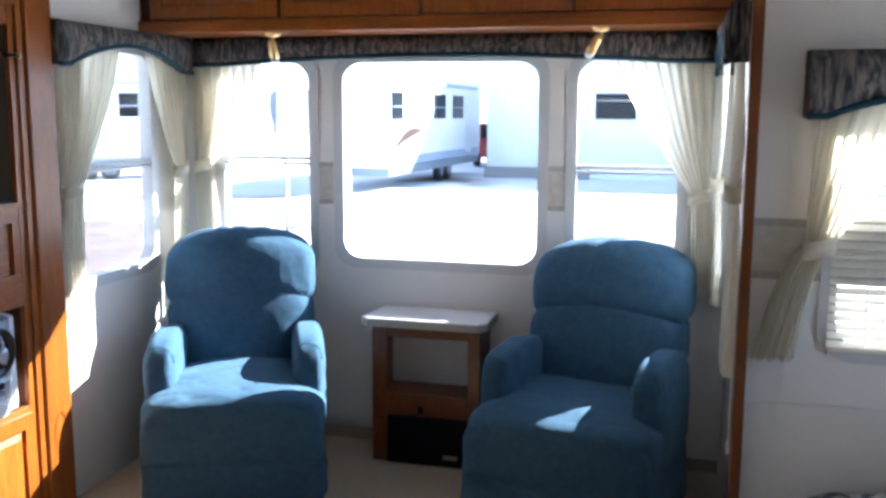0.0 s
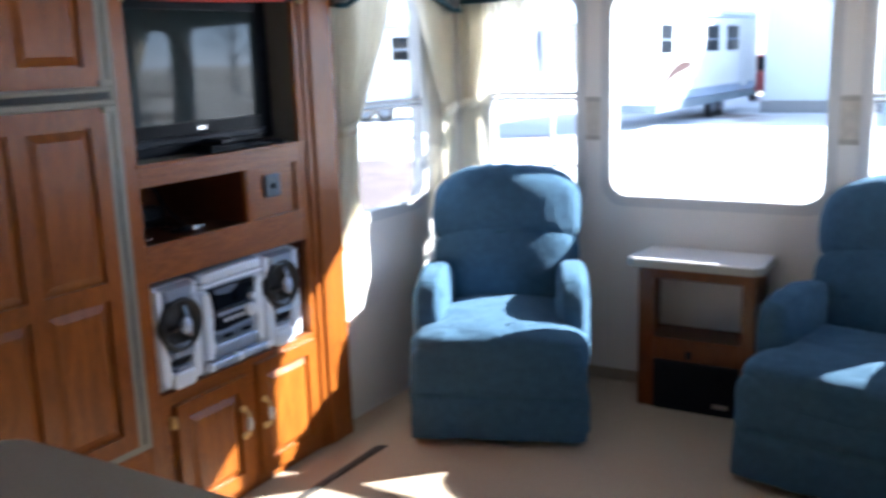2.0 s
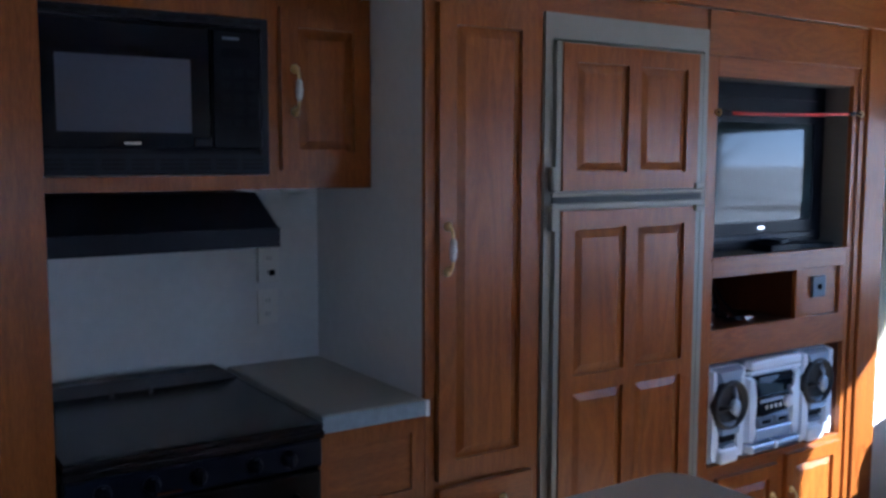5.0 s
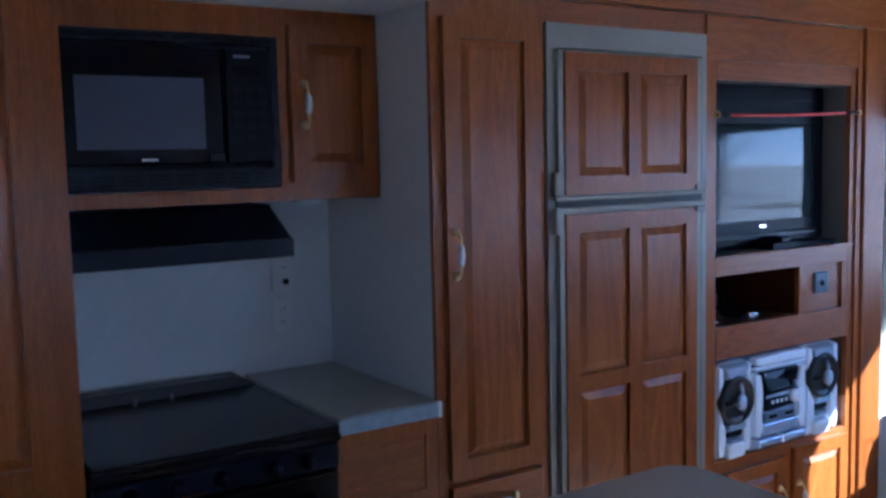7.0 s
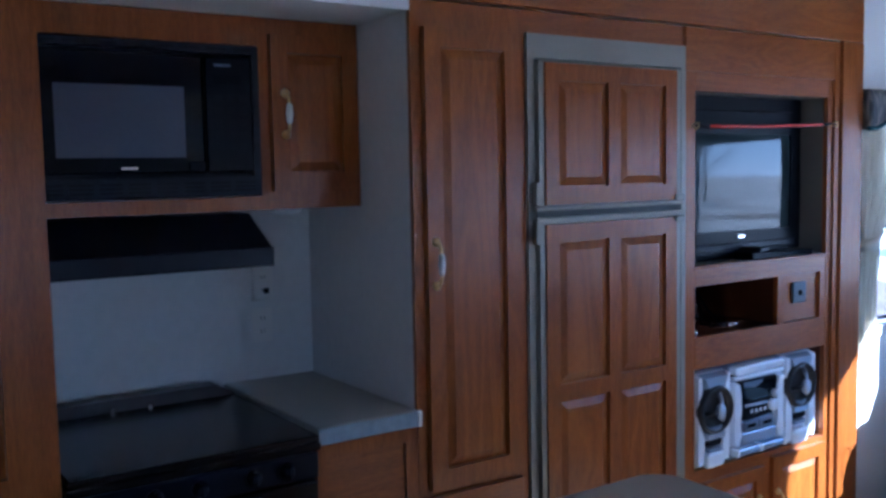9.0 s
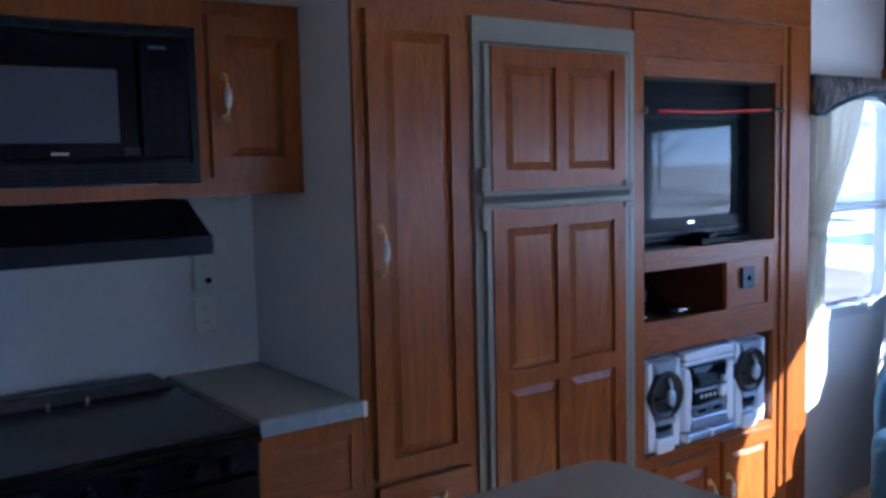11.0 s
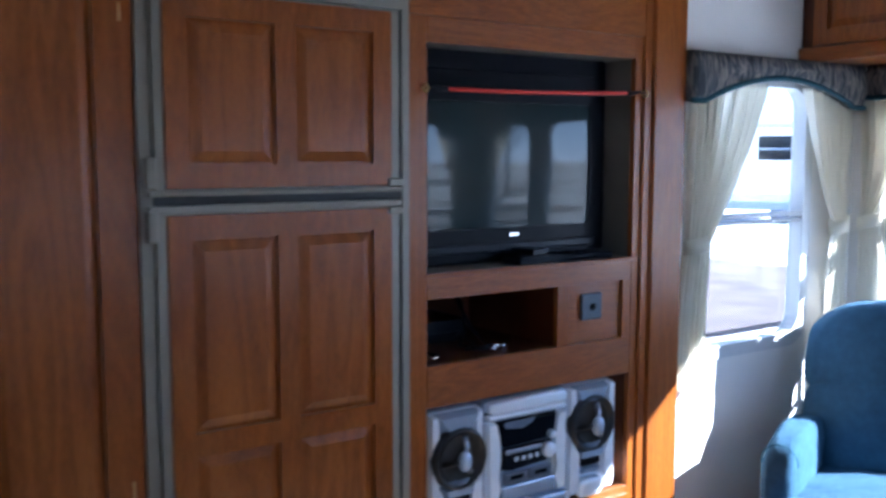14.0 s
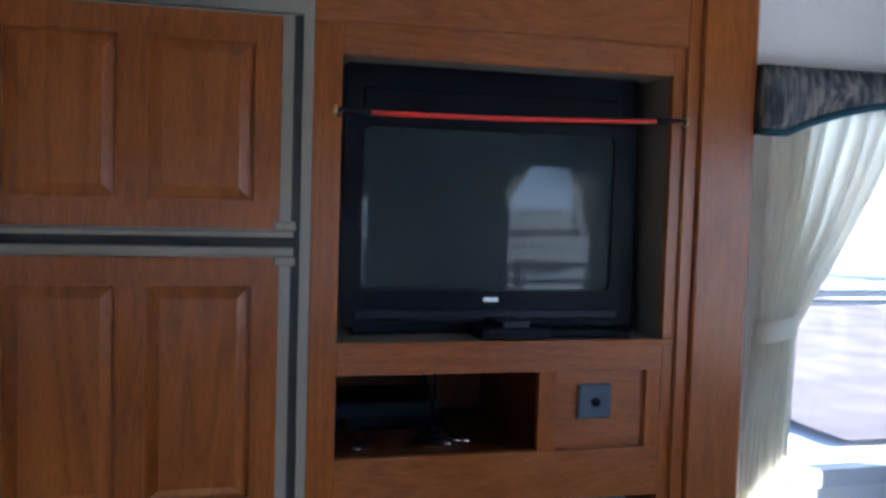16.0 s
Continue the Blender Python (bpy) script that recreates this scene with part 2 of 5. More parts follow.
def sheer(name, color, through_light=0.45):
    """Thin curtain cloth: part of the light goes through it."""
    m, n, l, b = mat_nodes(name)
    tc = n.new("ShaderNodeTexCoord")
    t1 = n.new("ShaderNodeTexNoise")
    t1.inputs["Scale"].default_value = 14
    t1.inputs["Detail"].default_value = 4
    l.new(tc.outputs["Object"], t1.inputs["Vector"])
    mix = n.new("ShaderNodeMix")
    mix.data_type = 'RGBA'
    c = Vector(color)
    mix.inputs["A"].default_value = (*(c * 0.93), 1)
    mix.inputs["B"].default_value = (*(c * 1.04), 1)
    l.new(t1.outputs["Fac"], mix.inputs["Factor"])
    l.new(mix.outputs["Result"], b.inputs["Base Color"])
    b.inputs["Roughness"].default_value = 0.85
    b.inputs["Specular IOR Level"].default_value = 0.2
    tr = n.new("ShaderNodeBsdfTranslucent")
    l.new(mix.outputs["Result"], tr.inputs["Color"])
    clear = n.new("ShaderNodeBsdfTransparent")
    sh = n.new("ShaderNodeMixShader")
    sh.inputs[0].default_value = through_light
    l.new(b.outputs[0], sh.inputs[1])
    l.new(tr.outputs[0], sh.inputs[2])
    sh2 = n.new("ShaderNodeMixShader")
    sh2.inputs[0].default_value = 0.13
    l.new(sh.outputs[0], sh2.inputs[1])
    l.new(clear.outputs[0], sh2.inputs[2])
    l.new(sh2.outputs[0], n["Material Output"].inputs["Surface"])
    return m


def streaked(name):
    """Valance cloth: grey, blue and tan brush streaks running upright."""
    m, n, l, b = mat_nodes(name)
    tc = n.new("ShaderNodeTexCoord")
    mp = n.new("ShaderNodeMapping")
    mp.inputs["Scale"].default_value = (64, 64, 12)
    l.new(tc.outputs["Object"], mp.inputs["Vector"])
    t1 = n.new("ShaderNodeTexNoise")
    t1.inputs["Scale"].default_value = 1.0
    t1.inputs["Detail"].default_value = 4
    t1.inputs["Distortion"].default_value = 0.5
    l.new(mp.outputs["Vector"], t1.inputs["Vector"])
    rp = n.new("ShaderNodeValToRGB")
    e = rp.color_ramp.elements
    e[0].position, e[0].color = 0.36, (0.018, 0.02, 0.026, 1)
    e[1].position, e[1].color = 0.68, (0.22, 0.19, 0.165, 1)
    for pos, col in ((0.44, (0.045, 0.052, 0.065, 1)), (0.5, (0.085, 0.083, 0.085, 1)), (0.57, (0.15, 0.135, 0.125, 1))):
        k = rp.color_ramp.elements.new(pos)
        k.color = col
    l.new(t1.outputs["Fac"], rp.inputs["Fac"])
    l.new(rp.outputs["Color"], b.inputs["Base Color"])
    b.inputs["Roughness"].default_value = 0.9
    t2 = n.new("ShaderNodeTexNoise")
    t2.inputs["Scale"].default_value = 30
    l.new(tc.outputs["Object"], t2.inputs["Vector"])
    bp = n.new("ShaderNodeBump")
    bp.inputs["Strength"].default_value = 0.4
    bp.inputs["Distance"].default_value = 0.01
    l.new(t2.outputs["Fac"], bp.inputs["Height"])
    l.new(bp.outputs["Normal"], b.inputs["Normal"])
    return m


def floral(name):
    """Upholstery print: pale ground with blue-grey and brown leaf blotches."""
    m = streaked(name)
    n, l = m.node_tree.nodes, m.node_tree.links
    n["Mapping"].inputs["Scale"].default_value = (13, 13, 13)
    n["Noise Texture"].inputs["Distortion"].default_value = 1.6
    e = n["Color Ramp"].color_ramp.elements
    for k, (pos, col) in enumerate(((0.36, (0.05, 0.055, 0.07)), (0.43, (0.16, 0.17, 0.20)), (0.48, (0.42, 0.40, 0.38)), (0.56, (0.50, 0.48, 0.46)), (0.64, (0.20, 0.15, 0.11)))):
        e[k].position, e[k].color = pos, (*col, 1)
    return m


def pane_glass(name):
    m, n, l, b = mat_nodes(name)
    n.remove(b)
    tr = n.new("ShaderNodeBsdfTransparent")
    tr.inputs["Color"].default_value = (0.93, 0.95, 0.95, 1)
    gl = n.new("ShaderNodeBsdfGlossy")
    gl.inputs["Roughness"].default_value = 0.02
    lw = n.new("ShaderNodeLayerWeight")
    lw.inputs["Blend"].default_value = 0.5
    pw = n.new("ShaderNodeMath")
    pw.operation = 'POWER'
    pw.inputs[1].default_value = 4.0
    l.new(lw.outputs["Facing"], pw.inputs[0])
    sc = n.new("ShaderNodeMath")
    sc.operation = 'MULTIPLY_ADD'
    sc.inputs[1].default_value = 0.4
    sc.inputs[2].default_value = 0.02
    l.new(pw.outputs[0], sc.inputs[0])
    mx = n.new("ShaderNodeMixShader")
    l.new(sc.outputs[0], mx.inputs[0])
    l.new(tr.outputs[0], mx.inputs[1])
    l.new(gl.outputs[0], mx.inputs[2])
    l.new(mx.outputs[0], n["Material Output"].inputs["Surface"])
    return m


OAK_D, OAK_L = (0.115, 0.023, 0.0035), (0.41, 0.130, 0.018)
OAK = wood("oak_upright", OAK_D, OAK_L)
OAK_P = wood("oak_panel", OAK_D, OAK_L, rings=0.6, figure=0.28)
OAK_H = wood("oak_level", OAK_D, OAK_L, along="y")
OAK_X = wood("oak_across", OAK_D, OAK_L, along="x")
# darker oak tone for the side table and the slide-out upright
OAK_T = wood("oak_darker", (0.06, 0.012, 0.0018), (0.22, 0.062, 0.009))
# darkened oak copy: the shade inside bays and carcasses is in its colour
OAK_DIM = wood("oak_shaded_inside", (0.05, 0.012, 0.003), (0.12, 0.036, 0.008), 0.6)
WALL = simple("wall_vinyl", (0.81, 0.795, 0.775), 0.6, var=0.05, scale=5, bump=0.25, fine=260)
SPLASH = simple("splash_vinyl", (0.67, 0.66, 0.645), 0.55, var=0.08, scale=30, bump=0.3, fine=320)
BORDERD = simple("border_edge_paper", (0.42, 0.40, 0.37), 0.6, var=0.3, scale=40, bump=0.1)
BORDER = simple("border_paper", (0.57, 0.54, 0.49), 0.6, var=0.3, scale=26, bump=0.1)
CEIL = simple("ceiling_vinyl", (0.78, 0.78, 0.77), 0.7, var=0.04, bump=0.2)
CARPET = fabric("carpet_pile", (0.42, 0.33, 0.245), 0.25, 420, 1.0, 60)
TEAL = fabric("teal_chenille", (0.044, 0.100, 0.166), 0.42, 380, 1.0, 30)
SEAM = fabric("teal_welt", (0.03, 0.09, 0.13), 0.15)
SOFA = floral("sofa_print")
VAL = streaked("valance_print")
TRIM = fabric("teal_piping", (0.02, 0.06, 0.085), 0.15)
CURT = sheer("curtain_cream", (0.94, 0.915, 0.84), 0.68)
BLIND = simple("blind_cream", (0.80, 0.76, 0.66), 0.5, var=0.04)
ALU = simple("window_frame_white", (0.62, 0.63, 0.64), 0.4, var=0.06, scale=20)
ALUD = simple("window_rail_grey", (0.34, 0.35, 0.37), 0.4, 0.3, var=0.06)
GLASS = pane_glass("window_glass")
BLACK = simple("black_plastic", (0.005, 0.006, 0.010), 0.3, var=0.3, scale=40, spec=0.08)
BLACKM = simple("black_matte", (0.005, 0.006, 0.010), 0.55, var=0.4, scale=30, bump=0.2, spec=0.15)
ENAMEL = simple("black_enamel", (0.011, 0.0095, 0.009), 0.25, var=0.3, scale=12, bump=0.05, spec=0.25)
DARKGLASS = simple("dark_glass", (0.006, 0.008, 0.012), 0.05, var=0.1, spec=0.2)
SCREEN = simple("tube_glass", (0.025, 0.036, 0.039), 0.04, var=0.1, spec=0.28)
MWWIN = simple("oven_window_mesh", (0.072, 0.082, 0.122), 0.25, var=0.08, scale=60)
TVGREY = simple("tv_shell", (0.008, 0.010, 0.017), 0.36, var=0.15, scale=30, spec=0.2)
NICHE = simple("niche_lining", (0.15, 0.14, 0.12), 0.8, var=0.15)
FRAME = simple("fridge_frame", (0.25, 0.23, 0.19), 0.42, 0.2, var=0.1, scale=14)
FRAMED = simple("fridge_gap", (0.022, 0.021, 0.020), 0.5, var=0.2)
LAM = simple("laminate_stone", (0.35, 0.34, 0.30), 0.38, var=0.22, scale=170)
LAMEDGE = simple("laminate_edge_blue", (0.22, 0.27, 0.30), 0.45, var=0.3, scale=40)
LAMW = simple("laminate_white", (0.74, 0.74, 0.76), 0.3, var=0.06, scale=60)
BRASS = simple("brass", (0.80, 0.58, 0.26), 0.3, 0.85, var=0.08)
CHROME = simple("chrome", (0.78, 0.78, 0.8), 0.15, 1.0, var=0.04)
CERAMIC = simple("ceramic_white", (0.82, 0.80, 0.76), 0.15, var=0.03)
WHITEP = simple("white_plastic", (0.76, 0.75, 0.72), 0.35, var=0.04)
SILVER = simple("silver_plastic", (0.80, 0.86, 0.96), 0.18, 0.08, var=0.06, scale=20)
SILVERM = simple("blue_silver_plastic", (0.46, 0.54, 0.68), 0.24, 0.4, var=0.08, scale=20)
SILVERD = simple("dark_silver_plastic", (0.16, 0.19, 0.25), 0.3, 0.3, var=0.1)
CONE = simple("speaker_cone", (0.013, 0.013, 0.014), 0.35, var=0.3, scale=40)
RUBBER = simple("rubber", (0.04, 0.036, 0.032), 0.8, var=0.3, scale=30)
RED = simple("red_cord_rubber", (0.62, 0.03, 0.015), 0.45, var=0.15, scale=80)
PLATEW = simple("outlet_grey_plastic", (0.72, 0.70, 0.66), 0.45, var=0.05)
DIMKEY = simple("dim_key_plastic", (0.013, 0.015, 0.022), 0.4, var=0.2, spec=0.15)
PLATE = simple("grey_blue_plate", (0.045, 0.06, 0.085), 0.4, var=0.1)
SNOW = simple("packed_snow", (0.84, 0.85, 0.88), 0.9, var=0.12, scale=0.5, bump=0.5, fine=6)
sn, sl = SNOW.node_tree.nodes, SNOW.node_tree.links
patch = sn.new("ShaderNodeTexNoise")
patch.inputs["Scale"].default_value, patch.inputs["Detail"].default_value = 0.16, 7
sl.new(sn["Texture Coordinate"].outputs["Object"], patch.inputs["Vector"])
edge = sn.new("ShaderNodeMapRange")
edge.inputs["From Min"].default_value, edge.inputs["From Max"].default_value = 0.54, 0.62
sl.new(patch.outputs["Fac"], edge.inputs["Value"])
dirt = sn.new("ShaderNodeMix")
dirt.data_type = 'RGBA'
dirt.inputs["B"].default_value = (0.26, 0.215, 0.20, 1)
sl.new(edge.outputs["Result"], dirt.inputs["Factor"])
sl.new(sn["Mix"].outputs["Result"], dirt.inputs["A"])
sl.new(dirt.outputs["Result"], sn["Principled BSDF"].inputs["Base Color"])
DIRT = simple("lane_gravel", (0.17, 0.135, 0.135), 0.95, var=0.6, scale=1.1, bump=0.6, fine=9)
PAINTW = simple("gelcoat_white", (0.84, 0.85, 0.86), 0.25, var=0.04)
METALW = simple("building_sheet", (0.74, 0.79, 0.81), 0.5, var=0.08, scale=1.5)
CONC = simple("concrete", (0.3, 0.3, 0.3), 0.9, var=0.2)
TYRE = simple("tyre_rubber", (0.02, 0.02, 0.02), 0.8, var=0.2)
SWOOSH = simple("brown_decal", (0.07, 0.035, 0.03), 0.4, var=0.1)
TRUCKRED = simple("dark_red_paint", (0.25, 0.04, 0.04), 0.3, var=0.1)
BARK = simple("bark", (0.2, 0.18, 0.17), 0.9, var=0.3, scale=6)
FARWOOD = simple("bare_woods", (0.42, 0.42, 0.45), 0.95, var=0.35, scale=0.6)

# ---- the shell ----
RW, LW, XR = 2.05, -0.06, 2.48      # rear wall, left wall and right wall faces
SE, SW = 0.85, 3.40                  # slide-out end wall and side wall faces
TOP = 2.35
WIN = {  # openings: along, along, sill, head
    "rear_left": (0.12, 0.60, 0.80, 1.80), "rear_mid": (0.725, 1.675, 0.86, 1.80), "rear_right": (1.80, 2.27, 0.80, 1.80),
    "left": (1.15, 1.75, 0.86, 1.82), "right": (1.30, 1.90, 0.87, 1.82), "end": (2.70, 3.28, 0.86, 1.60),
    "side": (0.08, 0.62, 0.80, 1.60), "dinette": (-2.95, -2.05, 0.93, 1.6)}
structure(bpart("floor", -0.75, 3.5, -4.5, 2.12, -0.1, 0.0, CARPET), "beige cut-pile carpet floor with slight wear")
structure(bpart("ceiling", -0.75, 3.5, -4.56, 2.12, TOP, 2.42, CEIL), "white vinyl ceiling of the trailer")
structure(part("wall_rear", wall_bm("y", RW, RW + 0.06, -0.12, 2.54, 0, TOP, [WIN["rear_left"], WIN["rear_mid"], WIN["rear_right"]]), WALL), "off-white vinyl rear wall with three windows")
structure(part("wall_left", wall_bm("x", LW - 0.06, LW, 0.98, RW, 0, TOP, [WIN["left"]]), WALL), "off-white vinyl side wall with a window")
structure(part("wall_right", wall_bm("x", XR, XR + 0.06, SE, RW, 0, TOP, [WIN["right"]]), WALL), "off-white vinyl side wall with a window")
structure(part("wall_slide_end", wall_bm("y", SE, SE + 0.06, XR + 0.06, SW, 0, 2.05, [WIN["end"]]), WALL), "off-white slide-out end wall with a blind")
structure(part("wall_slide_side", wall_bm("x", SW, SW + 0.06, -4.5, SE + 0.06, 0, 2.05, [WIN["side"], WIN["dinette"]]), WALL), "off-white slide-out side wall with windows")
structure(bpart("ceiling_slide", XR, SW + 0.06, -4.5, SE + 0.06, 2.05, 2.10, CEIL), "white slide-out ceiling")
structure(bpart("wall_above_slide", XR, XR + 0.04, -4.5, SE, 2.10, TOP, WALL), "off-white wall above the slide-out")
structure(bpart("wall_front", -0.75, 3.46, -4.56, -4.5, 0, TOP, WALL), "plain off-white front wall")
structure(bpart("wall_kitchen", -0.73, -0.67, -4.5, 0.98, 0, TOP, SPLASH), "pale grey vinyl kitchen wall")
structure(bpart("wall_slide_return", -0.67, LW - 0.06, 0.98, 1.03, 0, TOP, WALL), "plain off-white slide-out end wall")
structure(bpart("ceiling_kitchen", -0.67, 0.0, -2.14, -1.172, 2.035, 2.07, CEIL), "white ceiling panel over the cooker")
# wallpaper border pieces between and beside the windows
for x0, x1 in ((0.612, 0.695), (1.70, 1.775)):
    structure(bpart("trim", x0, x1, RW - 0.003, RW, 1.13, 1.325, BORDER), "beige wallpaper border between the windows")
structure(bpart("trim", XR + 0.002, SW, SE - 0.003, SE, 1.075, 1.255, BORDER), "beige wallpaper border round the slide-out")
structure(bpart("trim", XR, SW, SE - 0.004, SE, 0.694, 0.70, WALL), "thin wallpaper seam on the slide-out wall")
for z0, z1 in ((1.075, 1.098), (1.232, 1.255)):
    structure(bpart("trim", XR + 0.002, SW, SE - 0.0055, SE - 0.003, z0, z1, BORDERD), "darker edge of the wallpaper border")
for x0, x1 in ((0.612, 0.695), (1.70, 1.775)):
    for z0, z1 in ((1.13, 1.152), (1.303, 1.325)):
        structure(bpart("trim", x0, x1, RW - 0.0055, RW - 0.003, z0, z1, BORDERD), "darker edge of the wallpaper border")
# oak facings round the two slide-out openings
structure(bpart("trim", 0.0, 0.02, -2.9, 0.98, 2.072, TOP, OAK_H, bev=0.003), "oak header board over the kitchen cabinets")
structure(bpart("trim", 0.0, 0.022, 0.838, 0.98, 0, 2.072, OAK, bev=0.004), "oak upright facing beside the television cabinet")
structure(bpart("trim", -0.06, 0.0, 0.965, 0.98, 0, TOP, OAK), "oak return of the facing")
structure(bpart("trim", 2.446, 2.478, 0.775, 0.862, 0, 2.2, OAK_T, bev=0.004), "oak upright facing at the slide-out opening")
structure(bpart("trim", 2.446, 2.478, -4.4, 0.775, 2.06, 2.2, OAK_H, bev=0.004), "oak header over the slide-out opening")
structure(bpart("baseboard", -0.05, 2.47, RW - 0.008, RW, 0, 0.055, simple("baseboard_carpet", (0.40, 0.33, 0.25), 0.95, bump=0.4, fine=400)), "carpeted low edge of the rear wall")


def window(axis, wall0, wall1, inside, hole, number, bar=None, split=None, radius=0.085, frame=0.022, rail=ALU):
    """A framed window in an opening. inside: +1 or -1, the way that the room lies."""
    u0, u1, z0, z1 = hole
    to = on_x if axis == "x" else on_y
    face = wall1 if inside > 0 else wall0
    w = structure(new("window_%d" % number), "aluminium framed trailer window with rounded corners")
    bm = bmesh.new()
    ring(bm, outline(u0 - 0.025, u1 + 0.025, z0 - 0.025, z1 + 0.025, radius + 0.02), outline(u0 + frame, u1 - frame, z0 + frame, z1 - frame, radius),
         face - inside * 0.03, face + inside * 0.008, to)
    ring(bm, outline(u0, u1, z0, z1, 0.004), outline(u0 + frame - 0.004, u1 - frame + 0.004, z0 + frame - 0.004, z1 - frame + 0.004, radius),
         face - inside * 0.055, face - inside * 0.03, to)
    part("window_frame", bm, ALU, w, smooth=False)
    zones = [(z0, z1)] if bar is None else [(z0, bar), (bar, z1)]
    for a, b in zones:
        bm = bmesh.new()
        slab(bm, outline(u0 + 0.012, u1 - 0.012, a + 0.012, b - 0.012, 0.02), face - inside * 0.042, face - inside * 0.038, to)
        g = part("pane", bm, GLASS, w)
        g.visible_shadow = False
    if bar is not None:
        bm = bmesh.new()
        for k, (dz, th) in enumerate(((-0.014, 0.012), (0.010, 0.016))):
            c = [(u0 + 0.006, u1 - 0.006), (bar + dz - th / 2, bar + dz + th / 2)]
            d0, d1 = sorted((face - inside * 0.05, face + inside * (0.002 + 0.004 * k)))
            if axis == "x":
                box(bm, d0, d1, *c[0], *c[1], 0.002)
            else:
                box(bm, *c[0], d0, d1, *c[1], 0.002)
        part("window_rail", bm, rail, w)
    if split:
        for u, a, b in split:
            d0, d1 = sorted((face - inside * 0.05, face - inside * 0.034))
            if axis == "x":
                bpart("glazing_bar", d0, d1, u - 0.006, u + 0.006, a, b, ALU, w)
            else:
                bpart("glazing_bar", u - 0.006, u + 0.006, d0, d1, a, b, ALU, w)
    return w


window("y", RW, RW + 0.06, -1, WIN["rear_left"], 1, 1.33)
window("y", RW, RW + 0.06, -1, WIN["rear_mid"], 2)
window("y", RW, RW + 0.06, -1, WIN["rear_right"], 3, 1.315)
window("x", LW - 0.06, LW, 1, WIN["left"], 4, 1.326, rail=ALUD)
window("x", XR, XR + 0.06, -1, WIN["right"], 5, 1.345)
window("y", SE, SE + 0.06, -1, WIN["end"], 6, 1.2)
window("x", SW, SW + 0.06, -1, WIN["side"], 7, 1.2)
# assumed window, out of view, added so that daylight reaches the kitchen
window("x", SW, SW + 0.06, -1, WIN["dinette"], 8, 1.2)


# ---- cabinet pieces (fronts look along +x unless turned by m) ----
def handle(parent, x, y, z, length=0.10, level=False):
    """A brass bail pull with a white ceramic grip."""
    def at(s, out):
        return (x + out, y + s, z) if level else (x + out, y, z + s)
    bm = bmesh.new()
    h = length / 2
    for s in (-1, 1):
        lathe(bm, [(0.012, 0), (0.0135, 0.004), (0.010, 0.009), (0.006, 0.014)], Matrix.Translation(at(s * h, 0)) @ Matrix.Rotation(radians(90), 4, 'Y'), 12)
    tube(bm, [at(k * h, o) for k, o in ((-1, 0.008), (-0.93, 0.020), (-0.7, 0.027), (-0.5, 0.029), (0.5, 0.029), (0.7, 0.027), (0.93, 0.020), (1, 0.008))], 0.0042, 8)
    part("handle", bm, BRASS, parent, "polished brass pull", True)
    bm = bmesh.new()
    tube(bm, [at(-h * 0.50, 0.029), at(-h * 0.33, 0.030), at(0, 0.031), at(h * 0.33, 0.030), at(h * 0.50, 0.029)], [0.005, 0.0095, 0.0115, 0.0095, 0.005], 12)
    part("grip", bm, CERAMIC, parent, "white ceramic grip", True)


def panel_door(name, parent, x, y0, y1, z0, z1, cols=1, rows=((0, 1),), stile=0.055, thick=0.019, label="", m=None, mat=None):
    """A framed door with raised panels. rows: shares of the inner height, from the bottom."""
    holes = []
    iw = (y1 - y0 - stile * (cols + 1)) / cols
    zi0, zi1 = z0 + stile, z1 - stile
    for a, b in rows:
        for c in range(cols):
            ya = y0 + stile + c * (iw + stile)
            holes.append((ya, ya + iw, zi0 + (zi1 - zi0) * a + (stile / 2 if a > 0 else 0), zi0 + (zi1 - zi0) * b - (stile / 2 if b < 1 else 0)))
    bm = wall_bm("x", x, x + thick, y0, y1, z0, z1, holes)
    edge = [e for e in bm.edges if len(e.link_faces) == 2 and e.calc_face_angle(0) > 1 and all(abs(v.co.x - x - thick) < 1e-5 for v in e.verts)]
    bmesh.ops.bevel(bm, geom=edge, offset=0.0045, segments=2, affect='EDGES')
    if m:
        bm.transform(m)
    d = part(name, bm, mat or OAK, parent, label)
    for h in holes:
        bm = bmesh.new()
        ya, yb, za, zb = h
        slab(bm, [(yb, zb), (ya, zb), (ya, za), (yb, za)], x + 0.001, x + 0.006, on_x)
        slab(bm, [(yb - 0.006, zb - 0.006), (ya + 0.006, zb - 0.006), (ya + 0.006, za + 0.006), (yb - 0.006, za + 0.006)], x + 0.006, x + thick - 0.002, on_x, 0.024)
        if m:
            bm.transform(m)
        part("panel", bm, mat or OAK_P, d)
    return d


def face(name, parent, x0, x1, y0, y1, z0, z1, holes=(), mat=None):
    return part(name, wall_bm("x", x0, x1, y0, y1, z0, z1, holes), mat or OAK, parent)


def niche(name, parent, x0, x1, y0, y1, z0, z1, mat, t=0.008):
    """An open-fronted lining, front at x1."""
    bm = bmesh.new()
    ring(bm, outline(y0 - t, y1 + t, z0 - t, z1 + t, 0.003, 1), outline(y0, y1, z0, z1, 0.002, 1), x0, x1, on_x)
    lining = part(name, bm, mat, parent)
    bpart("back_board", x0 - t, x0, y0 - t, y1 + t, z0 - t, z1 + t, mat, parent)
    return lining


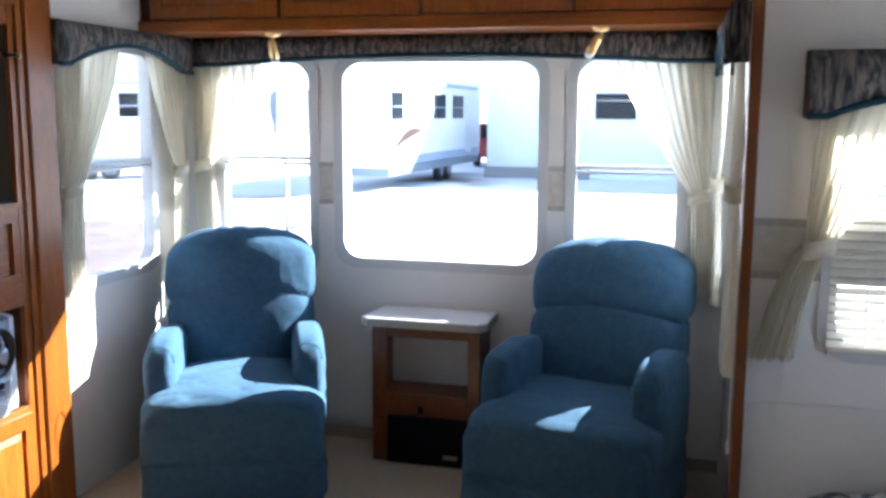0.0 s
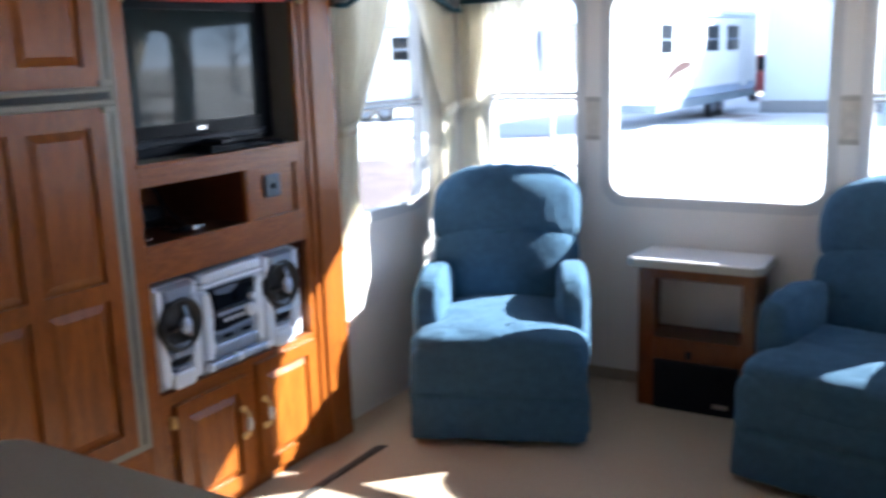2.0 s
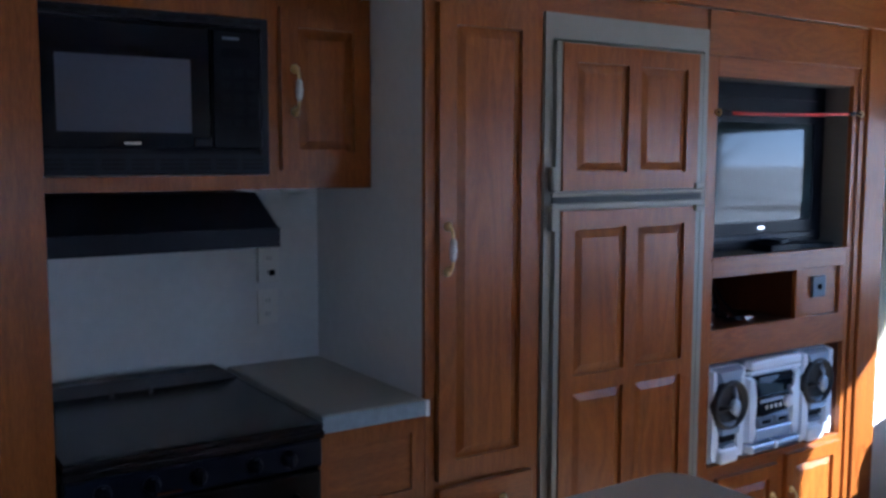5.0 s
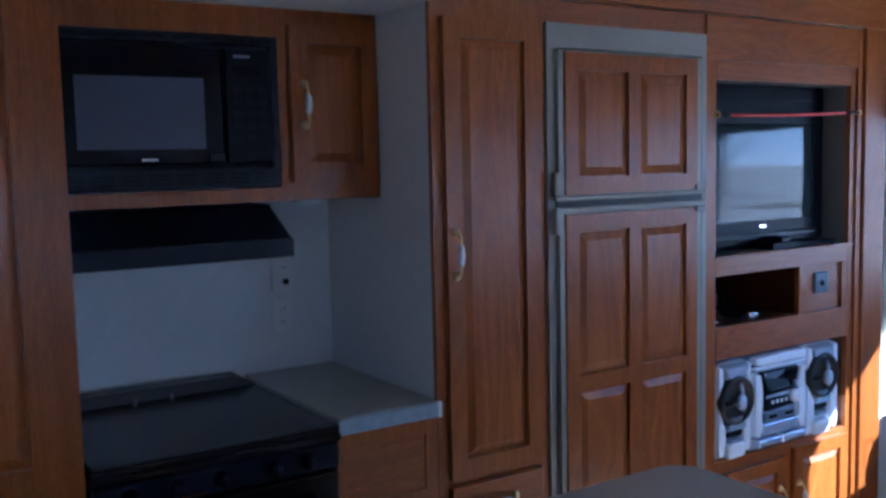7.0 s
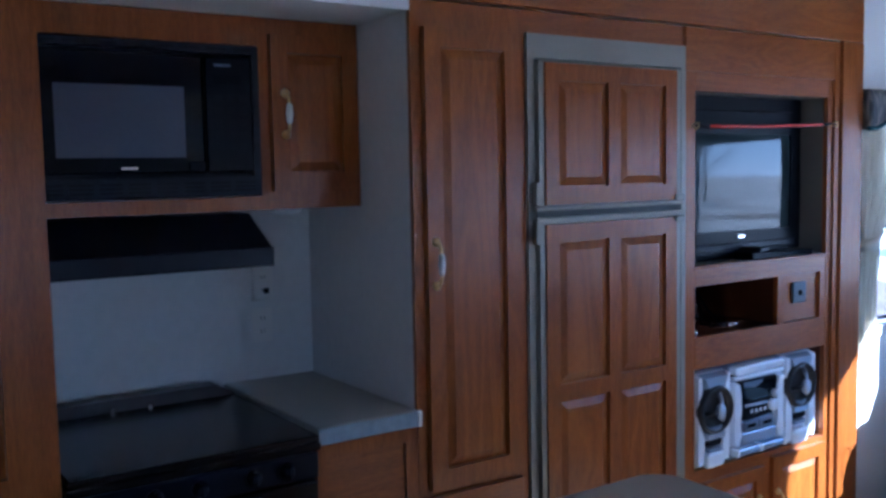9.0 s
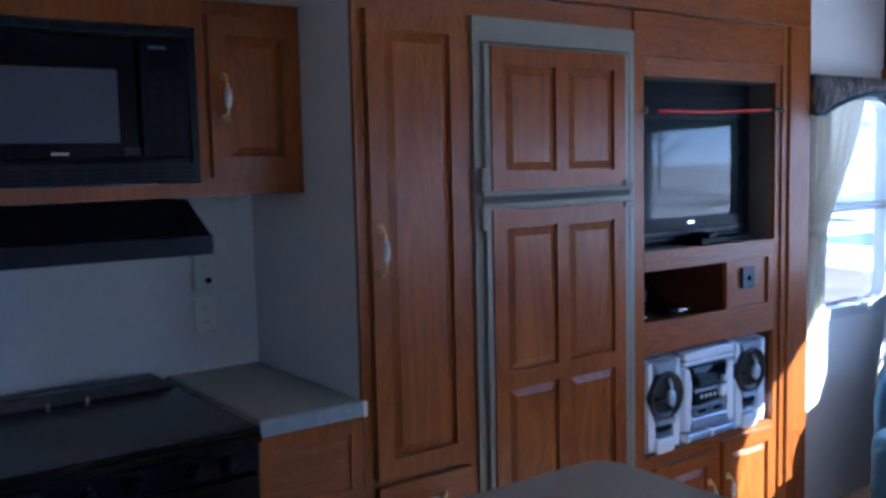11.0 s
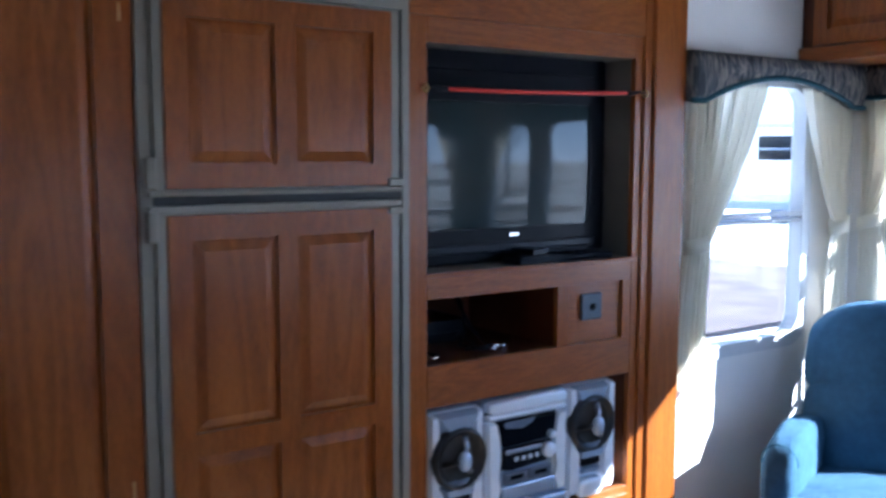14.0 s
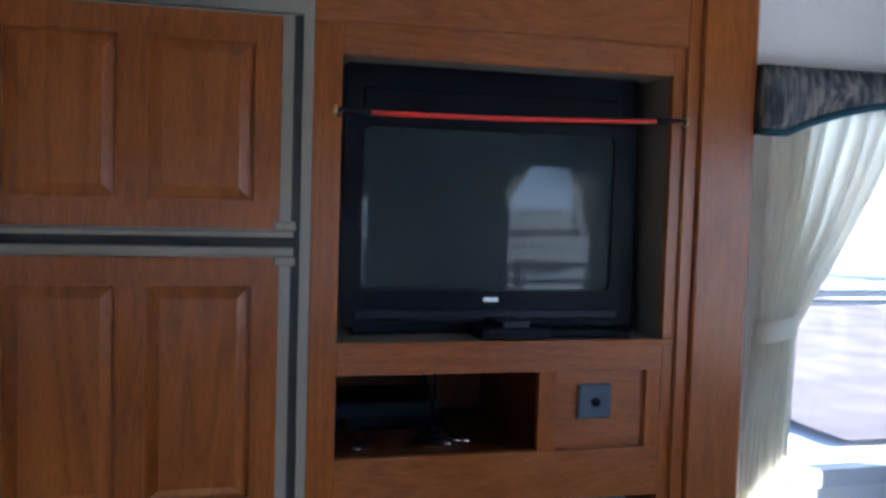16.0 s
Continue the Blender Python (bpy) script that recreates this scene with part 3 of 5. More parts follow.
# ---- kitchen ----
tall = thing("tall_cabinet", 0, -2.5, 0, "tall oak cabinet with framed door beside the cooker", "cabinet")
bpart("body", -0.67, -0.002, -2.9, -2.142, 0, 2.07, OAK, tall)
face("face_frame", tall, -0.002, 0.012, -2.9, -2.142, 0, 2.07, [(-2.84, -2.215, 0.06, 0.78), (-2.84, -2.215, 0.9, 2.0)])
for z0, z1 in ((0.05, 0.80), (0.88, 2.02)):
    d = panel_door("door", tall, 0.012, -2.85, -2.20, z0, z1)
    if z0 < 0.5:
        handle(d, 0.031, -2.26, 0.76, 0.1, True)

cooker = thing("gas_range", 0, -1.82, 0, "black gas cooker with folded cover and front knobs", "cooker")
bpart("body", -0.60, 0.0, -2.138, -1.502, 0.02, 0.862, ENAMEL, cooker)
bm = bmesh.new()
box(bm, -0.56, 0.032, -2.132, -1.50, 0.884, 0.902, 0.005, 2)
part("cover", bm, ENAMEL, cooker, "flat black burner cover")
bpart("cooktop", -0.60, 0.036, -2.138, -1.498, 0.862, 0.884, ENAMEL, cooker, bev=0.004)
bm = bmesh.new()
slab(bm, [(-1.50, 0.905), (-1.56, 0.938), (-2.138, 0.938), (-2.138, 0.884), (-1.50, 0.884)], -0.62, -0.56, on_x)
part("back_riser", bm, simple("brown_enamel", (0.034, 0.026, 0.024), 0.4, var=0.2, scale=20), cooker, "brown-black rear riser")
for y in (-1.88, -1.77):
    bpart("clip", -0.565, -0.552, y - 0.006, y + 0.006, 0.902, 0.914, CHROME, cooker, "small chrome clip")
bpart("control_panel", 0.0, 0.034, -2.13, -1.506, 0.79, 0.86, TVGREY, cooker, bev=0.004)
for y in (-1.60, -1.69, -1.83, -1.94, -2.05):
    bm = bmesh.new()
    lathe(bm, [(0.021, 0), (0.021, 0.006), (0.016, 0.010), (0.014, 0.024), (0.012, 0.026)], Matrix.Translation((0.034, y, 0.826)) @ Matrix.Rotation(radians(90), 4, 'Y'), 18)
    box(bm, 0.044, 0.062, y - 0.003, y + 0.003, 0.808, 0.844)
    part("knob", bm, BLACK, cooker, "", True)
bpart("oven_door", 0.0, 0.03, -2.13, -1.506, 0.20, 0.78, ENAMEL, cooker, bev=0.005)
bpart("oven_window", 0.03, 0.033, -2.03, -1.60, 0.34, 0.62, DARKGLASS, cooker)
bm = bmesh.new()
tube(bm, [(0.03, -2.06, 0.72), (0.066, -2.06, 0.72), (0.066, -1.58, 0.72), (0.03, -1.58, 0.72)], 0.009)
part("oven_handle", bm, BLACK, cooker)
bpart("badge", 0.034, 0.0355, -1.93, -1.87, 0.797, 0.803, CHROME, cooker, "small silver badge")
bpart("drawer", 0.0, 0.024, -2.13, -1.506, 0.03, 0.19, ENAMEL, cooker, bev=0.004)

hood = thing("range_hood", 0, -1.82, 1.34, "black sloping cooker hood under the microwave cabinet", "cooker hood")
bm = bmesh.new()
pts = [(-0.67, 1.478), (-0.36, 1.478), (-0.20, 1.387), (-0.20, 1.338), (-0.67, 1.338)]
a = [bm.verts.new((x, -2.13, z)) for x, z in pts]
b = [bm.verts.new((x, -1.515, z)) for x, z in pts]
for k in range(5):
    bm.faces.new((a[k], a[(k + 1) % 5], b[(k + 1) % 5], b[k]))
bm.faces.new(a[::-1])
bm.faces.new(b)
part("canopy", bm, BLACKM, hood)
bpart("front_strip", -0.20, -0.193, -2.132, -1.512, 1.336, 1.389, TVGREY, hood, "dark grey front strip", bev=0.002)
bpart("filter", -0.60, -0.25, -2.05, -1.6, 1.332, 1.3375, FRAMED, hood)

wallcab = thing("wall_cabinet", -0.4, -1.65, 1.487, "oak wall cabinet with a microwave bay and one door", "cabinet")
face("face_frame", wallcab, -0.318, -0.30, -2.142, -1.158, 1.487, 2.035, [(-2.12, -1.497, 1.528, 1.953)])
bpart("shell_bottom", -0.67, -0.318, -2.14, -1.16, 1.487, 1.50, OAK_H, wallcab)
bpart("shell_side", -0.67, -0.318, -1.172, -1.158, 1.50, 2.035, OAK, wallcab)
bpart("shell_divider", -0.67, -0.318, -1.49, -1.478, 1.50, 2.035, OAK, wallcab)
d = panel_door("door", wallcab, -0.30, -1.465, -1.185, 1.541, 1.988, stile=0.052)
handle(d, -0.281, -1.425, 1.762, 0.118)

micro = thing("microwave_oven", -0.35, -1.8, 1.53, "built-in black microwave oven with vented trim", "microwave")
bpart("body", -0.64, -0.305, -2.10, -1.51, 1.545, 1.94, BLACKM, micro)
bm = wall_bm("x", -0.305, -0.292, -2.118, -1.499, 1.53, 1.951, [(-2.095, -1.52, 1.585, 1.925)])
part("trim_frame", bm, TVGREY, micro)
bpart("door", -0.303, -0.284, -2.093, -1.665, 1.598, 1.915, DARKGLASS, micro, bev=0.004)
bpart("door_window", -0.284, -0.2825, -2.055, -1.72, 1.64, 1.83, MWWIN, micro, "grey meshed door window")
bpart("control_panel", -0.303, -0.285, -1.660, -1.523, 1.598, 1.915, BLACK, micro, bev=0.003)
bpart("display", -0.285, -0.2838, -1.635, -1.555, 1.842, 1.866, DARKGLASS, micro)
bpart("badge", -0.285, -0.2842, -1.632, -1.585, 1.889, 1.896, SILVERD, micro, "small dull silver badge")
bpart("door_latch", -0.284, -0.276, -1.715, -1.668, 1.603, 1.628, TVGREY, micro, "black door latch button", bev=0.004)
# faint highlight along the top trim, put in as a slightly lighter strip
bpart("trim_line", -0.292, -0.2905, -2.10, -1.53, 1.9265, 1.929, DIMKEY, micro, "thin dark grey line drawn as the trim's highlight")
for r in range(5):
    for c in range(3):
        bpart("key", -0.285, -0.2842, -1.635 + c * 0.036, -1.611 + c * 0.036, 1.66 + r * 0.033, 1.68 + r * 0.033, BLACKM, micro)
bpart("badge", -0.284, -0.2825, -1.895, -1.852, 1.609, 1.615, CHROME, micro, "small silver badge")
for k in range(8):
    y = -2.10 + k * 0.0745
    for z in (1.5445, 1.5555, 1.5665):
        bpart("vent_slot", -0.2925, -0.2908, y, y + 0.060, z, z + 0.006, BLACKM, micro)
    bpart("vent_slot", -0.2925, -0.2905, y, y + 0.060, 1.933, 1.942, BLACKM, micro)

lamp = thing("under_cabinet_light", -0.5, -1.33, 1.487, "small round white light under the wall cabinet", "light")
bm = bmesh.new()
lathe(bm, [(0.05, 0.0), (0.05, -0.006), (0.04, -0.018), (0.015, -0.024)], Matrix.Translation((-0.50, -1.33, 1.487)), 20)
part("lens", bm, WHITEP, lamp, "", True)

base = thing("base_cabinet", 0, -1.33, 0, "short oak base cabinet beside the cooker", "cabinet")
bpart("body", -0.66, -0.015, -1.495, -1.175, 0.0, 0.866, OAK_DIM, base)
face("face_frame", base, -0.015, 0.0, -1.495, -1.175, 0, 0.866, [(-1.47, -1.215, 0.66, 0.82)])
bpart("drawer_front", -0.013, -0.006, -1.49, -1.20, 0.655, 0.825, OAK_H, base)
d = panel_door("door", base, 0.0, -1.485, -1.20, 0.08, 0.62)
counter = thing("countertop", -0.3, -1.33, 0.87, "stone-pattern laminate worktop with a blue-grey edge", "worktop")
bpart("slab", -0.668, 0.012, -1.496, -1.174, 0.868, 0.912, LAM, counter, bev=0.004)
bpart("front_edge", 0.012, 0.020, -1.496, -1.176, 0.868, 0.910, LAMEDGE, counter, "blue-grey front edging")
bpart("end_cap", 0.012, 0.0225, -1.184, -1.172, 0.867, 0.911, WHITEP, counter, "white end cap")

for z, dark in ((1.232, True), (1.093, False)):
    o = thing("wall_outlet", -0.67, -1.355, z, "white electrical outlet on the kitchen wall", "outlet", "kitchen outlets")
    f = -0.652 if dark else -0.665
    bpart("cover_plate", -0.67, f, -1.39, -1.32, z - 0.057, z + 0.057, PLATEW, o, bev=0.002)
    for dz in (-0.022, 0.022):
        bpart("socket", f, f + 0.003, -1.372, -1.338, z + dz - 0.014, z + dz + 0.014, PLATEW, o)
        if dark and dz < 0:
            bpart("plug_cap", f + 0.003, f + 0.013, -1.356, -1.338, z + dz - 0.012, z + dz + 0.006, BLACK, o, "small black plug", bev=0.002)
        for dy in (-0.006, 0.006):
            bpart("slot", f + 0.0025, f + 0.0035, -1.355 + dy - 0.001, -1.355 + dy + 0.001, z + dz - 0.006, z + dz + 0.006, RUBBER, o)

pantry = thing("pantry_cabinet", 0, -0.97, 0, "tall oak pantry cabinet with one long door", "cabinet")
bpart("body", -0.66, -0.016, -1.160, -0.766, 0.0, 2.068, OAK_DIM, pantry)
bpart("side_panel", -0.669, -0.016, -1.173, -1.161, 0.0, 2.068, SPLASH, pantry, "pale grey vinyl covered side")
face("face_frame", pantry, -0.016, 0.0, -1.173, -0.766, 0, 2.068)
d = panel_door("door", pantry, 0.0, -1.138, -0.80, 0.668, 1.992, stile=0.056)
handle(d, 0.019, -1.112, 1.326, 0.125)
for z in (1.86, 0.80):
    bpart("hinge", 0.0, 0.010, -0.7995, -0.794, z - 0.020, z + 0.020, BRASS, pantry, "small brass hinge", bev=0.002)
for z0, z1 in ((0.455, 0.646), (0.25, 0.435), (0.05, 0.23)):
    d = bpart("drawer_front", 0.0, 0.019, -1.138, -0.80, z0, z1, OAK_H, pantry, bev=0.005, seg=2)
    handle(d, 0.019, -0.969, (z0 + z1) / 2 + 0.03, 0.11, True)

fridge = thing("refrigerator", 0, -0.42, 0.36, "two-door trailer refrigerator with oak panels in a grey frame", "refrigerator")
bpart("body", -0.62, -0.01, -0.755, -0.08, 0.345, 1.99, FRAMED, fridge)
bm = wall_bm("x", -0.012, 0.010, -0.764, -0.0625, 0.345, 2.0, [(-0.735, -0.084, 0.365, 1.925)])
part("surround", bm, FRAME, fridge, "grey enamelled surround")
for z0, z1, rows in ((1.474, 1.918, ((0, 1),)), (0.372, 1.424, ((0, 0.487), (0.487, 1)))):
    bm = wall_bm("x", 0.0, 0.026, -0.733, -0.105, z0, z1, [(-0.712, -0.128, z0 + 0.004, z1 - 0.004)])
    dr = part("door", bm, FRAME, fridge, "grey framed door with oak panels")
    bpart("door_board", 0.006, 0.014, -0.712, -0.128, z0 + 0.004, z1 - 0.004, OAK, dr)
    panel_door("oak_panel", fridge, 0.0142, -0.711, -0.129, z0 + 0.005, z1 - 0.005, 2, rows, 0.054, 0.017)
bpart("divider", 0.0, 0.016, -0.735, -0.09, 1.425, 1.479, FRAMED, fridge)
bpart("handle_rail", 0.02, 0.036, -0.752, -0.10, 1.462, 1.475, FRAME, fridge, "grey metal door rail", bev=0.003)
bpart("handle_rail", 0.02, 0.036, -0.752, -0.10, 1.424, 1.442, FRAME, fridge, "grey metal door rail", bev=0.003)
for z0, z1 in ((1.478, 1.55), (1.36, 1.432)):
    bpart("hinge", 0.016, 0.040, -0.757, -0.733, z0, z1, FRAME, fridge, "", bev=0.004)
for z0, z1 in ((1.476, 1.496), (1.404, 1.423)):
    bpart("catch", 0.022, 0.040, -0.140, -0.096, z0, z1, FRAME, fridge, "", bev=0.003)
# near-black strip in the door gap, the gap's shade put into its colour
bpart("gap_shade_strip", -0.004, 0.004, -0.1045, -0.084, 0.372, 1.918, FRAMED, fridge)
filler = thing("filler_board", 0, -0.42, 2.0, "plain oak board above the refrigerator", "panel")
bpart("board", -0.018, 0.0, -0.766, -0.063, 2.0, 2.07, OAK_H, filler)
kick = thing("lower_panel", 0, -0.42, 0, "plain oak panel below the refrigerator", "panel")
bpart("board", -0.02, 0.0, -0.766, -0.063, 0.0, 0.343, OAK_H, kick)

# ---- television cabinet ----
tvcab = thing("television_cabinet", 0, 0.4, 0, "oak entertainment cabinet with open bays and two doors", "cabinet")
for y0, y1 in ((-0.0615, 0.0), (0.773, 0.8725)):
    bpart("stile", -0.02, 0.0, y0, y1, 0.0, 2.07, OAK, tvcab, bev=0.0015)
for z0, z1 in ((0.0, 0.49), (0.862, 0.98), (1.163, 1.234), (1.85, 2.07)):
    bpart("rail", -0.02, 0.0, 0.0, 0.773, z0, z1, OAK_H, tvcab, bev=0.0015)
for y0, y1 in ((0.467, 0.512), (0.735, 0.773)):
    bpart("post", -0.02, 0.0, y0, y1, 0.98, 1.163, OAK, tvcab, bev=0.0015)
niche("television_bay", tvcab, -0.60, -0.02, 0.0, 0.773, 1.234, 1.850, NICHE)
# these two linings carry their inner shade in the dimmed oak
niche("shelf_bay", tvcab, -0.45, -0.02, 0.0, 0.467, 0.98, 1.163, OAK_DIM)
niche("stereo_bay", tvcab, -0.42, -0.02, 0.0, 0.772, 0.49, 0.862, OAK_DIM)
bpart("recessed_board", -0.030, -0.012, 0.509, 0.738, 0.979, 1.165, OAK_H, tvcab)
bpart("rail_lip", 0.0, 0.006, -0.01, 0.803, 1.222, 1.236, OAK_H, tvcab, bev=0.002)
bpart("outer_stile", 0.0, 0.010, 0.804, 0.8378, 0.0, 2.069, OAK, tvcab, "raised oak edge strip", bev=0.002)
bpart("outer_rail", 0.0, 0.010, -0.061, 0.804, 1.918, 2.069, OAK_H, tvcab, "raised oak top rail", bev=0.002)
d = panel_door("door", tvcab, 0.0, 0.042, 0.378, 0.04, 0.445, stile=0.05)
handle(d, 0.019, 0.342, 0.28, 0.10)
d = panel_door("door", tvcab, 0.0, 0.430, 0.768, 0.04, 0.468, stile=0.05)
handle(d, 0.019, 0.455, 0.28, 0.10)
for z in (0.39, 0.10):
    bpart("hinge", 0.0, 0.016, 0.026, 0.044, z - 0.02, z + 0.02, BRASS, tvcab, "small brass hinge")
jack = thing("wall_plate", -0.012, 0.607, 1.09, "grey-blue plastic aerial plate on the cabinet", "outlet")
bpart("plate", -0.012, 0.002, 0.565, 0.648, 1.05, 1.132, PLATE, jack, bev=0.006, seg=2)
bm = bmesh.new()
lathe(bm, [(0.011, 0), (0.011, 0.006), (0.006, 0.008)], Matrix.Translation((0.002, 0.607, 1.09)) @ Matrix.Rotation(radians(90), 4, 'Y'), 14)
part("socket", bm, BLACK, jack, "", True)

tv = thing("television", -0.25, 0.37, 1.234, "black tube television in the cabinet bay", "television")
bm = bmesh.new()
ring(bm, outline(0.020, 0.738, 1.256, 1.848, 0.014), outline(0.066, 0.678, 1.340, 1.708, 0.018), -0.16, -0.098, on_x)
part("bezel", bm, BLACK, tv)
bpart("upper_bezel", -0.125, -0.095, 0.06, 0.69, 1.735, 1.80, BLACK, tv, bev=0.006)
bpart("lower_trim", -0.105, -0.094, 0.05, 0.70, 1.270, 1.296, TVGREY, tv, bev=0.005, seg=2)
bm = bmesh.new()
slab(bm, [(0.73, 1.838), (0.03, 1.838), (0.03, 1.262), (0.73, 1.262)], -0.16, -0.52, on_x, 0.14)
part("back_shell", bm, BLACKM, tv)
bm = bmesh.new()
N = 24
g = [[bm.verts.new((-0.106 + 0.005 * (1 - (2 * i / N - 1) ** 2) * 0.55 + 0.005 * (1 - (2 * j / N - 1) ** 2) * 0.45,
                    0.062 + 0.620 * i / N, 1.336 + 0.376 * j / N)) for j in range(N + 1)] for i in range(N + 1)]
for i in range(N):
    for j in range(N):
        bm.faces.new((g[i][j], g[i + 1][j], g[i + 1][j + 1], g[i][j + 1]))
part("screen", bm, SCREEN, tv, "dark bulging tube screen", True)
bpart("stand", -0.42, -0.125, 0.05, 0.70, 1.2345, 1.262, BLACKM, tv, bev=0.004)
bpart("badge", -0.098, -0.0965, 0.358, 0.394, 1.313, 1.323, CHROME, tv, "small silver badge")

cord = thing("bungee_cord", 0.01, 0.39, 1.75, "red elastic cord stretched across the television bay", "cord")
bm = bmesh.new()
tube(bm, [(0.006, 0.06 + 0.67 * k / 10, 1.730 + 0.014 * k / 10 - 0.004 * math.sin(math.pi * k / 10)) for k in range(11)], 0.0055)
part("elastic", bm, RED, cord, "", True)
for y, s, z in ((0.06, -1, 1.730), (0.73, 1, 1.744)):
    bm = bmesh.new()
    tube(bm, [(0.006, y, z), (0.007, y + s * 0.02, z), (0.010, y + s * 0.05, z + 0.004), (0.016, y + s * 0.066, z + 0.002), (0.014, y + s * 0.074, z - 0.008), (0.010, y + s * 0.064, z - 0.012)], [0.008, 0.008, 0.004, 0.004, 0.004, 0.003])
    part("hook", bm, BLACKM, cord, "black coated hook", True)
for y, z in ((-0.016, 1.730), (0.798, 1.744)):
    e = thing("screw_eye", 0.0, y, z, "small brass screw eye in the oak frame", "hook", "cord eyes")
    bm = bmesh.new()
    tube(bm, [(0.0, y, z), (0.008, y, z)] + [(0.018 + 0.010 * math.cos(a), y, z + 0.010 * math.sin(a)) for a in [math.pi + k * math.pi / 6 for k in range(12)]], 0.0026, 6)
    part("eye", bm, BRASS, e, "", True)

dvd = thing("media_player", -0.06, 0.5, 1.234, "flat black media player below the screen", "player")
bpart("body", -0.098, -0.012, 0.33, 0.49, 1.2345, 1.262, BLACKM, dvd, bev=0.003)
bpart("front_strip", -0.012, -0.010, 0.34, 0.48, 1.245, 1.255, BLACK, dvd)
for y, r in ((0.56, 12), (0.635, -8)):
    rem = thing("remote_control", -0.05, y, 1.2345, "black plastic remote control lying on the shelf", "remote control", "remotes")
    bm = bmesh.new()
    box(bm, -0.075, 0.075, -0.022, 0.022, 0, 0.02, 0.005, 2)
    bm.transform(pose(-0.055, y, 1.2348, 0, 0, 70 + r))
    part("shell", bm, BLACKM, rem)
    for k in range(5):
        bm = bmesh.new()
        box(bm, -0.05 + k * 0.022, -0.038 + k * 0.022, -0.012, 0.012, 0.02, 0.0225, 0.001)
        bm.transform(pose(-0.055, y, 1.2348, 0, 0, 70 + r))
        part("key", bm, TVGREY, rem)
stack = thing("cartridge_box", -0.06, 0.41, 1.262, "small dark box lying on the media player", "box")
bm = bmesh.new()
box(bm, -0.05, 0.05, -0.035, 0.035, 0, 0.016, 0.003, 2)
bm.transform(pose(-0.068, 0.405, 1.2622, 0, 0, 12))
part("shell", bm, TVGREY, stack)
bm = bmesh.new()
box(bm, -0.03, 0.03, -0.02, 0.02, 0.016, 0.0172)
bm.transform(pose(-0.068, 0.405, 1.2622, 0, 0, 12))
part("label", bm, PLATE, stack, "faded grey-blue label")
sat = thing("cable_box", -0.3, 0.2, 0.98, "dark receiver box pushed back in the open shelf", "receiver")
bpart("body", -0.44, -0.24, 0.012, 0.30, 0.981, 1.050, BLACKM, sat, bev=0.004)
bpart("front_strip", -0.24, -0.238, 0.03, 0.28, 0.992, 1.012, BLACK, sat)
cab = thing("cable", -0.1, 0.25, 0.98, "loose dark cables with shiny plugs on the shelf", "cable")
for pts in ([(-0.24, 0.27, 1.00), (-0.15, 0.27, 0.99), (-0.10, 0.20, 0.987), (-0.07, 0.26, 0.987)],
            [(-0.24, 0.06, 1.01), (-0.14, 0.06, 0.989), (-0.08, 0.09, 0.987), (-0.06, 0.05, 0.987)],
            [(-0.30, 0.24, 1.155), (-0.22, 0.25, 1.12), (-0.17, 0.265, 1.04), (-0.14, 0.30, 0.988), (-0.09, 0.31, 0.987)],
            [(-0.32, 0.28, 1.155), (-0.25, 0.29, 1.10), (-0.20, 0.27, 1.02), (-0.16, 0.22, 0.988), (-0.12, 0.24, 0.987), (-0.10, 0.29, 0.987)]):
    bm = bmesh.new()
    tube(bm, pts, 0.0045)
    part("lead", bm, BLACK, cab, "", True)
    bm = bmesh.new()
    e = Vector(pts[-1])
    tube(bm, [e, e + Vector((0.012, 0.018, 0.001))], 0.0045)
    part("plug", bm, CHROME, cab, "shiny metal plug", True)


